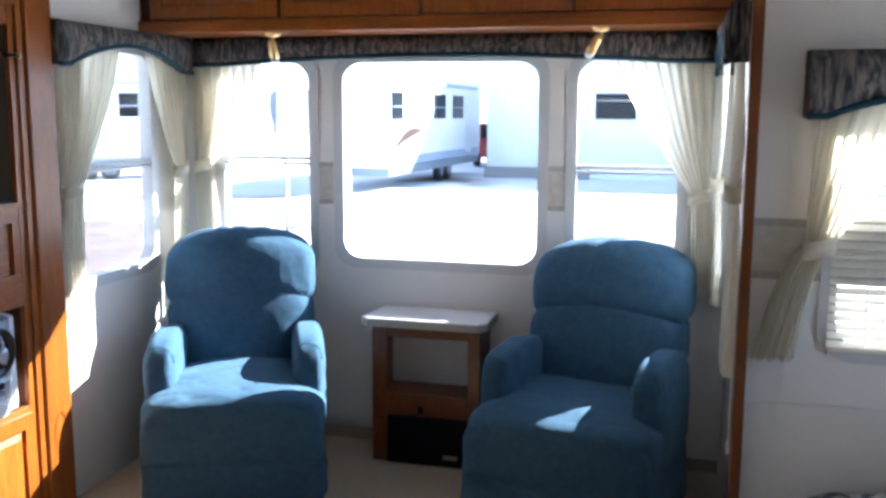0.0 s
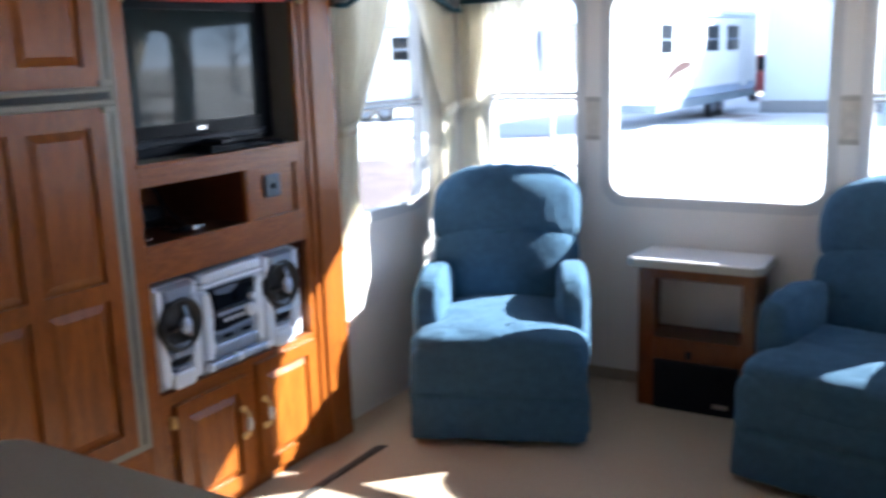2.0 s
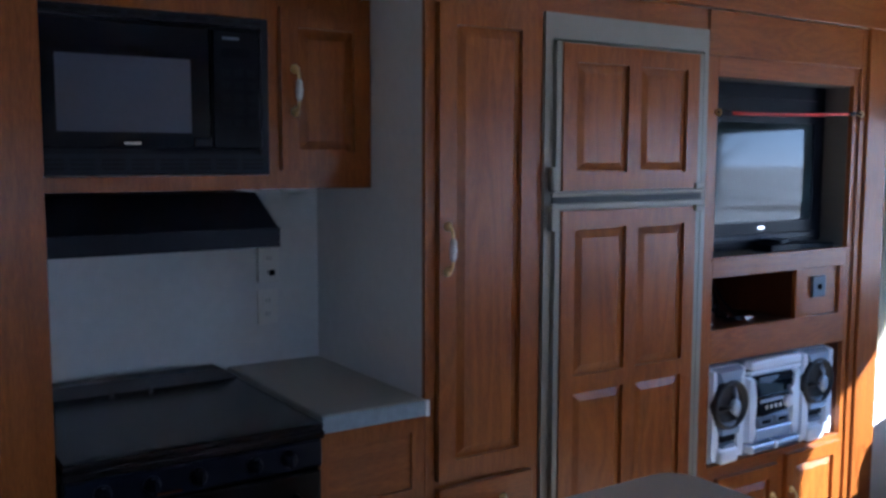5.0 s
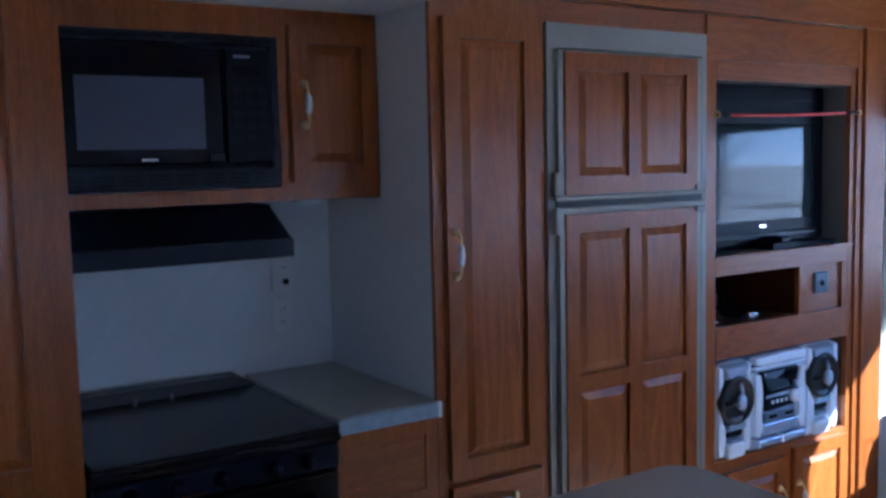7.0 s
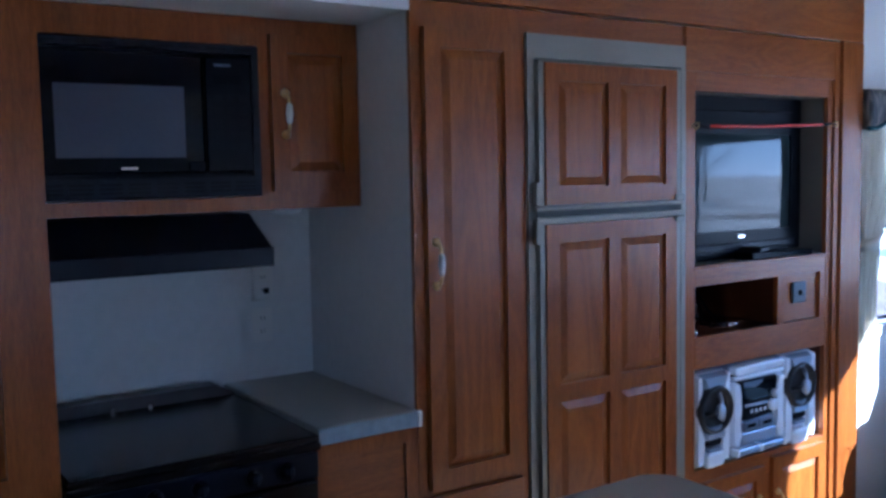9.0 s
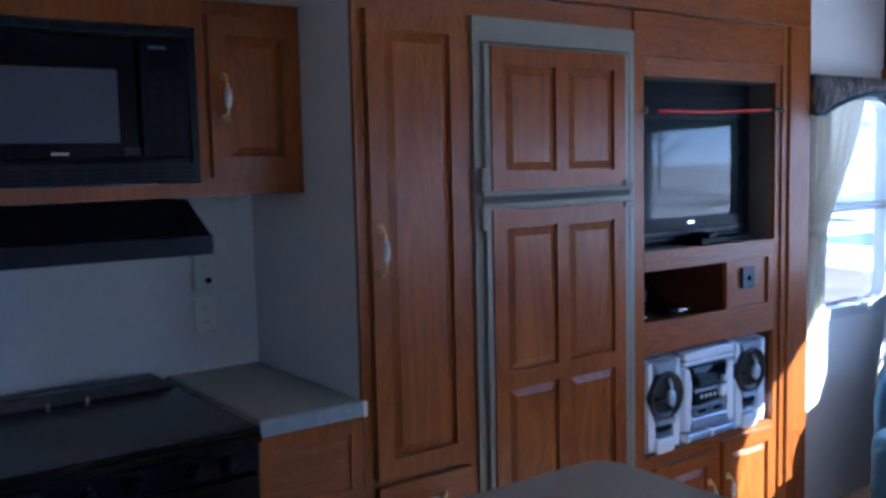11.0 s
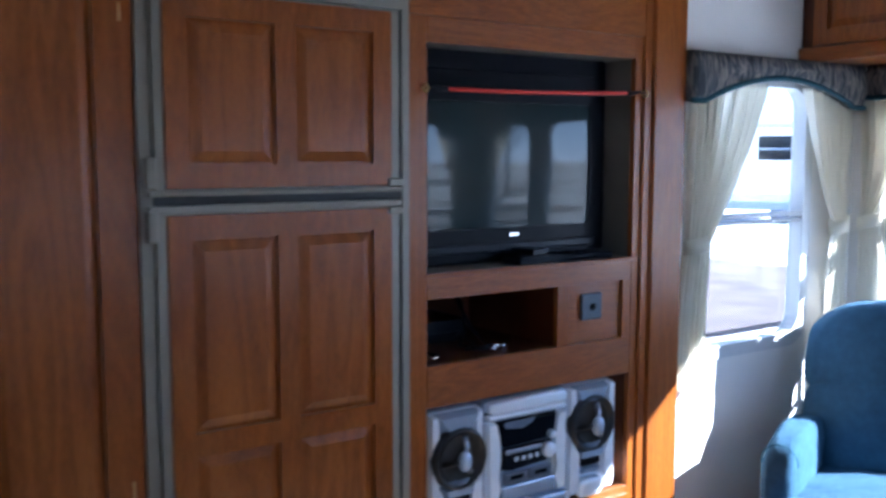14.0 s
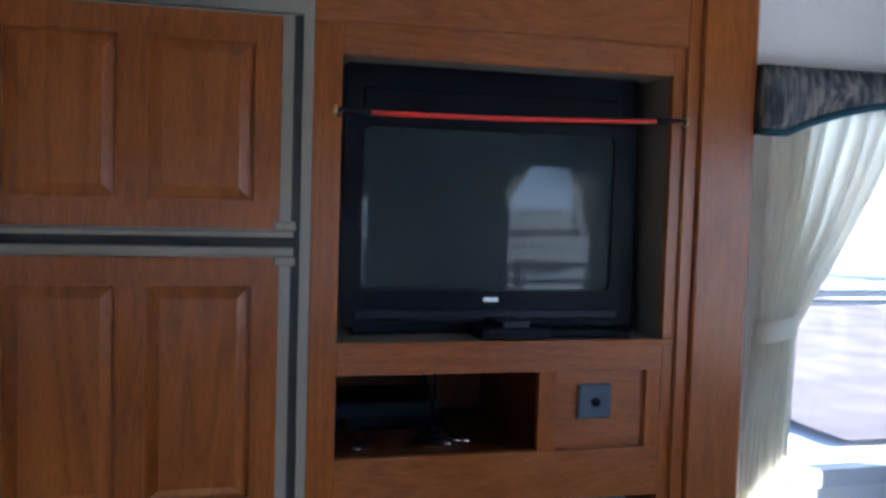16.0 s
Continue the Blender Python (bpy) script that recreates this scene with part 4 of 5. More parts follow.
def speaker(y0, y1, yc, zc, zt):
    """One silver loudspeaker with a deep dark basket, a domed cap on arms and a stepped neck over its foot."""
    s = thing("loudspeaker", -0.1, (y0 + y1) / 2, 0.49, "silver loudspeaker of the shelf stereo", "loudspeaker", "stereo speakers")
    bm = bmesh.new()
    box(bm, -0.24, -0.014, y0, y1, 0.4905, zt, 0.016, 3)
    part("body", bm, SILVER, s)
    h, ym = (y1 - y0) / 2 - 0.003, (y0 + y1) / 2
    for dy in (-1, 1):
        bm = bmesh.new()
        edge = [(0.97, zt - 0.006), (0.72, zt - 0.006), (0.66, zt - 0.05), (0.80, zc), (0.72, zc - 0.07), (0.50, zc - 0.10), (0.46, 0.56), (0.58, 0.508), (0.90, 0.502), (0.98, 0.53)]
        pts = [(ym + dy * h * a, z) for a, z in edge]
        slab(bm, pts[::-1] if dy > 0 else pts, -0.014, 0.006, on_x, 0.006)
        part("side_wing", bm, SILVER, s, "pale silver wing")
    bm = bmesh.new()
    slab(bm, [(yc + 0.074, zt - 0.002), (yc - 0.074, zt - 0.002), (yc - 0.052, zt - 0.062), (yc + 0.052, zt - 0.062)], -0.014, 0.016, on_x, 0.012)
    part("top_hood", bm, SILVERM, s, "blue-silver hood over the cone")
    m = Matrix.Translation((0.0, yc, zc)) @ Matrix.Rotation(radians(90), 4, 'Y')
    r = 0.088
    bm = bmesh.new()
    lathe(bm, [(r * 1.02, -0.012), (r * 1.04, 0.010), (r * 0.98, 0.022), (r * 0.90, 0.023), (r * 0.84, 0.012), (r * 0.62, 0.002), (r * 0.56, 0.006), (r * 0.50, -0.012), (r * 0.30, -0.013)], m, 40)
    part("basket", bm, CONE, s, "dark rounded speaker basket", True)
    bm = bmesh.new()
    lathe(bm, [(r * 0.79, 0.010), (r * 0.76, 0.015), (r * 0.72, 0.011), (r * 0.72, 0.006)], m, 40)
    part("cone_ring", bm, RUBBER, s, "brown rubber ring", True)
    # three arms that carry the cap, and the basket's highlight modelled as a grey crescent
    for k, a in enumerate((70, 190, 310)):
        ca, sa = math.cos(radians(a)), math.sin(radians(a))
        bm = bmesh.new()
        tube(bm, [(0.008, yc + ca * r * 0.66, zc + sa * r * 0.66), (0.026, yc + ca * r * 0.42, zc + sa * r * 0.42), (0.032, yc + ca * r * 0.2, zc + sa * r * 0.2)], [0.010, 0.008, 0.006], 8)
        part("arm", bm, CONE if k else SILVERM, s, "", True)
    bm = bmesh.new()
    tube(bm, [(0.016 - 0.006 * abs(k - 4) / 4, yc + 0.07 * r / 0.088 * math.cos(radians(240 + k * 7.5)), zc + 0.07 * r / 0.088 * math.sin(radians(240 + k * 7.5))) for k in range(9)], [0.002, 0.005, 0.007, 0.008, 0.008, 0.008, 0.007, 0.005, 0.002], 8)
    part("crescent", bm, SILVERD, s, "grey crescent modelled as the basket's highlight", True)
    bm = bmesh.new()
    soft(bm, (0.030, yc + 0.006, zc - 0.006), (0.016, 0.022, 0.031), 2.2, 9)
    part("cap", bm, SILVERM, s, "blue-grey domed cap", True)
    for k, (z0, z1, w0, w1, d, mat) in enumerate(((zc - 0.112, zc - 0.082, 0.046, 0.052, 0.018, SILVERM), (zc - 0.140, zc - 0.113, 0.040, 0.045, 0.006, BLACKM), (zc - 0.163, zc - 0.141, 0.033, 0.039, 0.012, SILVERM))):
        bm = bmesh.new()
        slab(bm, [(yc + w1, z1), (yc - w1, z1), (yc - w0, z0), (yc + w0, z0)], -0.014, d, on_x, 0.005)
        part("neck", bm, mat, s, "stepped neck under the cone")
    bm = bmesh.new()
    soft(bm, (0.0, yc, 0.522), (0.020, 0.052, 0.030), 4, 7)
    part("foot_trim", bm, SILVER, s, "bright rounded silver foot", True)
    return s


speaker(0.004, 0.196, 0.102, 0.708, 0.842)
speaker(0.512, 0.716, 0.606, 0.728, 0.850)
st = thing("stereo_system", -0.1, 0.35, 0.49, "silver compact stereo with display and tape decks", "stereo")
bm = bmesh.new()
box(bm, -0.26, -0.010, 0.199, 0.509, 0.4905, 0.852, 0.010, 3)
part("body", bm, SILVERM, st)
for dy in (-1, 1):
    bm = bmesh.new()
    edge = [(0.152, 0.788), (0.118, 0.786), (0.104, 0.74), (0.098, 0.68), (0.110, 0.62), (0.098, 0.575), (0.120, 0.535), (0.150, 0.545)]
    pts = [(0.354 + dy * a, z) for a, z in edge]
    slab(bm, pts[::-1] if dy > 0 else pts, -0.010, 0.010, on_x, 0.008)
    part("side_cheek", bm, SILVER, st, "swept pale silver cheek")
bm = bmesh.new()
soft(bm, (-0.002, 0.352, 0.832), (0.022, 0.150, 0.018), 6, 9)
part("disc_tray", bm, SILVER, st, "bright silver disc tray", True)
bpart("tray_lip", -0.010, 0.014, 0.204, 0.498, 0.797, 0.810, SILVER, st, "pale silver tray lip", bev=0.004, seg=2)
bpart("tray_gap", -0.010, -0.004, 0.204, 0.500, 0.810, 0.816, BLACKM, st)
bm = bmesh.new()
slab(bm, [(0.470, 0.784), (0.236, 0.784), (0.250, 0.715), (0.272, 0.702), (0.444, 0.706), (0.462, 0.722)], -0.010, 0.006, on_x, 0.008)
part("display_panel", bm, DARKGLASS, st, "curved black display window")
bm = bmesh.new()
slab(bm, [(0.380, 0.782), (0.262, 0.782), (0.268, 0.764), (0.330, 0.756), (0.366, 0.768)], 0.006, 0.0075, on_x)
part("display", bm, SILVERD, st, "dim grey display")
bm = bmesh.new()
slab(bm, [(0.452, 0.702), (0.258, 0.700), (0.264, 0.636), (0.284, 0.630), (0.430, 0.640), (0.452, 0.664)], -0.010, 0.008, on_x, 0.006)
part("control_panel", bm, BLACK, st, "dark lower control panel")
bpart("control_strip", 0.006, 0.012, 0.268, 0.405, 0.684, 0.699, SILVERM, st, "blue-silver control strip", bev=0.003)
for k in range(4):
    bpart("button", 0.008, 0.013, 0.300 + k * 0.026, 0.314 + k * 0.026, 0.660, 0.674, SILVER, st, bev=0.002)
for y, z, r in ((0.438, 0.722, 0.013), (0.428, 0.676, 0.024)):
    bm = bmesh.new()
    lathe(bm, [(r, 0), (r, 0.012), (r * 0.85, 0.017), (0.001, 0.018)], Matrix.Translation((0.006, y, z)) @ Matrix.Rotation(radians(90), 4, 'Y'), 22)
    part("dial", bm, SILVER, st, "", True)
for y0 in (0.268, 0.360):
    bpart("tape_door", -0.010, 0.008, y0, y0 + 0.086, 0.594, 0.626, SILVERD, st, "dark blue-grey tape door", bev=0.004)
    bpart("tape_window", 0.008, 0.0092, y0 + 0.020, y0 + 0.066, 0.606, 0.618, DARKGLASS, st)
bpart("lower_panel", -0.010, 0.010, 0.256, 0.458, 0.546, 0.590, SILVERM, st, bev=0.006, seg=2)
for y0 in (0.214, 0.362):
    bpart("key_bar", -0.010, 0.022, y0, y0 + 0.138, 0.510, 0.537, SILVERM, st, bev=0.007, seg=2)
for y in (0.206, 0.344, 0.488):
    bpart("key", -0.010, 0.028, y, y + 0.018, 0.508, 0.538, SILVER, st, "bright silver key", bev=0.004)

# ---- island ----
isl = thing("kitchen_island", 1.1, -1.6, 0, "oak kitchen island with rounded laminate top", "island")
bm = bmesh.new()
ring(bm, outline(0.79, 1.47, -2.22, -1.035, 0.07), outline(0.915, 1.345, -2.05, -1.30, 0.07), 0.872, 0.912, on_z)
part("countertop", bm, LAM, isl, "grey-brown speckled laminate top")
bm = bmesh.new()
ring(bm, outline(0.786, 1.474, -2.224, -1.031, 0.074), outline(0.792, 1.468, -2.218, -1.037, 0.068), 0.874, 0.906, on_z)
part("edge_band", bm, LAMEDGE, isl)
bm = wall_bm("x", 0.83, 0.845, -2.18, -1.08, 0.0, 0.872)
part("side_panel", bm, OAK, isl)
bpart("side_panel", 1.405, 1.42, -2.18, -1.08, 0.0, 0.872, OAK, isl)
bpart("end_panel", 0.845, 1.405, -1.095, -1.08, 0.0, 0.872, OAK, isl)
bpart("end_panel", 0.845, 1.405, -2.18, -2.165, 0.0, 0.872, OAK, isl)
sink = thing("kitchen_sink", 1.13, -1.67, 0.912, "double sink with a dark rim set in the island", "sink")
bm = bmesh.new()
ring(bm, outline(0.895, 1.365, -2.07, -1.28, 0.085), outline(0.912, 1.348, -2.053, -1.297, 0.075), 0.9125, 0.920, on_z)
part("rim", bm, simple("sink_rim", (0.06, 0.05, 0.045), 0.35), sink, "dark brown sink rim")
bm = bmesh.new()
o = outline(0.910, 1.350, -2.055, -1.295, 0.075)
rows = [[bm.verts.new((1.13 + (u - 1.13) * s, -1.675 + (v + 1.675) * s, z)) for u, v in o] for s, z in ((1, 0.917), (0.975, 0.9135), (0.91, 0.912), (0.885, 0.895), (0.87, 0.80), (0.82, 0.76), (0.6, 0.755))]
for a, b in zip(rows, rows[1:]):
    for k in range(len(o)):
        bm.faces.new((a[k], a[(k + 1) % len(o)], b[(k + 1) % len(o)], b[k]))
bm.faces.new(rows[-1])
part("basin", bm, CERAMIC, sink, "white basin", True)

# ---- living area ----
over = thing("overhead_cabinet", 1.2, 1.86, 1.890, "long oak overhead cabinet above the rear windows", "cabinet")
bpart("bottom_board", LW + 0.002, XR - 0.002, 1.69, RW - 0.002, 1.890, 1.908, OAK_X, over)
bpart("front_rail", LW + 0.002, XR - 0.002, 1.668, 1.69, 1.890, 1.943, OAK_X, over, bev=0.003)
bpart("carcass", LW + 0.002, XR - 0.002, 1.69, RW - 0.002, 1.908, TOP - 0.001, OAK_DIM, over)
turn = Matrix.Rotation(radians(-90), 4, 'Z')
for k in range(4):
    x0 = 0.0 + k * 0.615
    # built looking along +x, then turned to look along -y
    panel_door("door", over, -1.69, x0, x0 + 0.60, 1.948, 2.33, m=turn)


def reading_lamp(x, y, z, tilt):
    l = thing("reading_lamp", x, y, z, "small brass swivel reading lamp under the overhead cabinet", "lamp", "reading lamps")
    bm = bmesh.new()
    lathe(bm, [(0.034, 0), (0.034, -0.008), (0.02, -0.016), (0.008, -0.02)], Matrix.Translation((x, y, z)), 20)
    part("base", bm, BRASS, l, "", True)
    bm = bmesh.new()
    tube(bm, [(x, y, z - 0.015), (x + 0.004, y - 0.01, z - 0.04), (x + tilt * 0.01, y - 0.015, z - 0.055)], 0.006)
    part("arm", bm, BRASS, l, "", True)
    bm = bmesh.new()
    m = Matrix.Translation((x + tilt * 0.01, y - 0.015, z - 0.045)) @ Matrix.Rotation(radians(180 - tilt * 30), 4, 'Y') @ Matrix.Rotation(radians(-12), 4, 'X')
    lathe(bm, [(0.012, -0.012), (0.017, 0.0), (0.019, 0.035), (0.021, 0.06), (0.017, 0.061)], m, 18)
    part("shade", bm, BRASS, l, "", True)
    bm = bmesh.new()
    lathe(bm, [(0.017, 0.058), (0.020, 0.072), (0.012, 0.084), (0.002, 0.087)], m, 16)
    part("bulb", bm, CERAMIC, l, "white lamp bulb", True)


reading_lamp(0.55, 1.73, 1.890, 0.2)
reading_lamp(1.94, 1.73, 1.890, -1.0)


def valance(axis, face_at, inside, u0, u1, z_top, z_end, z_arch, depth=0.095, label="grey and blue printed window valance with teal piping"):
    to = on_x if axis == "x" else on_y
    mid = (u0 + u1) / 2
    v = thing("valance", *(to(mid, z_end, face_at)), label, "valance", "window valances")
    n = 28

    def low(s):
        e = min(1.0, max(0.0, (s - 0.07) / 0.86))
        return z_end + (z_arch - z_end) * math.sin(math.pi * e) ** 0.85
    w0, w1 = face_at + inside * (depth - 0.028), face_at + inside * depth
    bm = bmesh.new()
    rows = []
    for k in range(n + 1):
        s = k / n
        u, zb = u0 + (u1 - u0) * s, low(s)
        puff = inside * 0.008 * math.sin(s * 23) * math.sin(s * 7)
        rows.append([bm.verts.new(to(u, z, w)) for z, w in ((zb, w0), (zb, w1), (zb + 0.03, w1 + inside * 0.010 + puff), ((zb + z_top) / 2, w1 + inside * 0.014 - puff), (z_top - 0.03, w1 + inside * 0.008), (z_top, w1 - inside * 0.004), (z_top, w0))])
    for a, b in zip(rows, rows[1:]):
        for k in range(7):
            bm.faces.new((a[k], b[k], b[(k + 1) % 7], a[(k + 1) % 7]))
    bm.faces.new(rows[0])
    bm.faces.new(rows[-1][::-1])
    part("padded_front", bm, VAL, v, "", True)
    for u in (u0, u1 - 0.015):
        bm = bmesh.new()
        slab(bm, [(u + 0.015, z_top), (u, z_top), (u, z_end), (u + 0.015, z_end)], face_at + inside * 0.002, w0, to)
        part("end_return", bm, VAL, v)
    bm = bmesh.new()
    slab(bm, [(u1, z_top), (u0, z_top), (u0, z_top - 0.012), (u1, z_top - 0.012)], face_at + inside * 0.002, w0, to)
    part("top_board", bm, VAL, v)
    bm = bmesh.new()
    tube(bm, [to(u0 + (u1 - u0) * k / n, low(k / n) + 0.004, w1 + inside * 0.003) for k in range(n + 1)], 0.0095, 8)
    part("piping", bm, TRIM, v, "dark teal padded piping", True)


valance("x", LW, 1, 0.984, 1.945, 1.889, 1.726, 1.815, 0.10)
valance("y", RW, -1, 0.045, 2.38, 1.889, 1.764, 1.80, 0.10)
valance("x", XR, -1, 0.93, 1.945, 1.889, 1.71, 1.828, 0.09)
valance("y", SE, -1, 2.60, 3.37, 1.735, 1.548, 1.615, 0.09)


def curtain(axis, face_at, inside, top, tie, bottom, z_top, z_tie, z_bot, pleats=7, swoop=1.7, out=0.05, seed=0.0):
    """A gathered curtain held by a tieback. top, bottom: level extents; tie: its middle and width."""
    to = on_x if axis == "x" else on_y
    c = thing("curtain", *to(tie[0], z_bot, face_at + inside * out), "cream sheer curtain gathered in a tieback", "curtain", "window curtains")
    nu, nv = 64, 44
    tl, tr = tie[0] - tie[1] / 2, tie[0] + tie[1] / 2
    bm = bmesh.new()
    g = []
    share = (z_top - z_tie) / (z_top - z_bot)
    for j in range(nv + 1):
        q = j / nv
        z = z_top + (z_bot - z_top) * q
        if q <= share:
            t = q / share
            near = abs(top[0] - tie[0]) < abs(top[1] - tie[0])
            pa, pb = (1.1, swoop) if near else (swoop, 1.1)
            lo, hi = top[0] + (tl - top[0]) * t ** pa, top[1] + (tr - top[1]) * t ** pb
            sag = t
        else:
            t = (q - share) / (1 - share)
            e = t ** 0.55
            lo, hi = tl + (bottom[0] - tl) * e, tr + (bottom[1] - tr) * e
            sag = 1 - t
        row = []
        wide = hi - lo
        amp = min(0.028, 0.009 + wide * 0.06) * (0.6 + 0.4 * math.sin(3 * q + seed))
        for i in range(nu + 1):
            s = i / nu
            ph = 2 * math.pi * pleats * (s + 0.03 * math.sin(5 * s + seed) + 0.012 * math.sin(9 * q + seed))
            o = out + amp * math.sin(ph) + 0.35 * amp * math.sin(2.3 * ph + 1 + seed) + 0.012 * sag ** 6
            o += 0.006 * noise.noise(Vector((s * 3 + seed, q * 4, 0)))
            u = lo + wide * (s + 0.012 * math.sin(ph + 1.2))
            zz = z + 0.006 * math.sin(ph * 0.5) * q
            row.append(bm.verts.new(to(u, zz, face_at + inside * max(0.012, o))))
        g.append(row)
    for j in range(nv):
        for i in range(nu):
            bm.faces.new((g[j][i], g[j][i + 1], g[j + 1][i + 1], g[j + 1][i]))
    cloth = part("cloth", bm, CURT, c, "", True)
    sol = cloth.modifiers.new("thickness", 'SOLIDIFY')
    sol.thickness = 0.0015
    bm = bmesh.new()
    a = tie[1] / 2 + 0.008
    pts = [(tie[0] + a * math.cos(t), out + 0.034 * math.sin(t) + 0.008) for t in [k * 2 * math.pi / 20 for k in range(20)]]
    lower = [bm.verts.new(to(u, z_tie - 0.026 + 0.012 * math.cos(k * 0.314), face_at + inside * max(0.004, w))) for k, (u, w) in enumerate(pts)]
    upper = [bm.verts.new(to(u, z_tie + 0.026 + 0.012 * math.cos(k * 0.314), face_at + inside * max(0.004, w))) for k, (u, w) in enumerate(pts)]
    for k in range(20):
        bm.faces.new((lower[k], lower[(k + 1) % 20], upper[(k + 1) % 20], upper[k]))
    band = part("tieback", bm, CURT, c, "", True)
    sol = band.modifiers.new("thickness", 'SOLIDIFY')
    sol.thickness = 0.003


curtain("x", LW, 1, (1.045, 1.43), (1.075, 0.10), (0.995, 1.135), 1.80, 1.26, 0.77, 8, 1.25, 0.055, 0.3)
curtain("x", LW, 1, (1.655, 1.935), (1.885, 0.08), (1.825, 1.95), 1.80, 1.29, 0.80, 6, 1.15, 0.05, 1.7)
curtain("y", RW, -1, (0.0, 0.37), (0.055, 0.075), (0.01, 0.15), 1.79, 1.30, 0.80, 7, 2.4, 0.05, 2.4)
curtain("y", RW, -1, (1.97, 2.385), (2.345, 0.08), (2.315, 2.425), 1.79, 1.215, 0.785, 8, 1.25, 0.05, 3.1)
curtain("x", XR, -1, (1.68, 1.955), (1.89, 0.08), (1.80, 1.95), 1.80, 1.28, 0.79, 7, 1.3, 0.06, 4.0)
curtain("x", XR, -1, (0.97, 1.44), (1.02, 0.10), (0.93, 1.10), 1.80, 1.32, 0.74, 7, 1.4, 0.040, 4.9)
curtain("y", SE, -1, (2.63, 2.93), (2.66, 0.075), (2.49, 2.61), 1.60, 1.18, 0.84, 7, 1.3, 0.05, 5.5)
curtain("y", SE, -1, (3.08, 3.36), (3.335, 0.06), (3.30, 3.38), 1.60, 1.18, 0.84, 6, 1.3, 0.05, 6.1)

blind = thing("venetian_blind", 2.99, SE - 0.01, 0.88, "cream slatted blind, lowered over the window", "blind")
for k in range(26):
    z = 0.893 + k * 0.0265
    bm = bmesh.new()
    box(bm, -0.29, 0.29, -0.0125, 0.0125, -0.0006, 0.0006)
    bm.transform(pose(2.99, SE - 0.016, z, 42, 0, 0))
    part("slat", bm, BLIND, blind)
bpart("bottom_rail", 2.70, 3.28, SE - 0.026, SE - 0.008, 0.872, 0.886, BLIND, blind, bev=0.002)
bpart("head_rail", 2.70, 3.28, SE - 0.030, SE - 0.006, 1.58, 1.605, BLIND, blind)
for x in (2.80, 3.18):
    bm = bmesh.new()
    tube(bm, [(x, SE - 0.029, 0.88), (x, SE - 0.029, 1.59)], 0.001, 5)
    part("ladder_cord", bm, BLIND, blind)

pull = thing("blind_cord", XR - 0.02, 1.30, 0.40, "white pull cord with a plastic end on the wall", "cord")
bm = bmesh.new()
tube(bm, [(XR - 0.012, 1.26, 1.0), (XR - 0.014, 1.265, 0.7), (XR - 0.014, 1.27, 0.42)], 0.0025, 6)
part("string", bm, WHITEP, pull)
bm = bmesh.new()
lathe(bm, [(0.004, 0.03), (0.010, 0.015), (0.012, -0.02), (0.008, -0.025)], Matrix.Translation((XR - 0.0145, 1.27, 0.395)), 12)
part("tassel", bm, WHITEP, pull, "", True)


# ---- recliners ----
def plush(bm, c, half, power, cuts, bend, m, seed):
    """An upholstered block with slack cloth: soft dents, and short creases that run away from the seams."""
    raw = bmesh.new()
    soft(raw, c, half, power, cuts, bend)
    raw.normal_update()
    for v in raw.verts:
        p = v.co + Vector((seed, seed * 1.7, 0))
        dent = 0.0045 * noise.noise(p * 6.5) + 0.002 * noise.noise(p * 17)
        crease = 1 - abs(noise.noise(Vector((p.x * 9, p.y * 9, p.z * 3.5))))
        v.co += v.normal * (dent - 0.004 * max(0.0, crease - 0.86) / 0.14)
    remap = {v: bm.verts.new(m @ v.co) for v in raw.verts}
    for f in raw.faces:
        bm.faces.new([remap[v] for v in f.verts])
    raw.free()


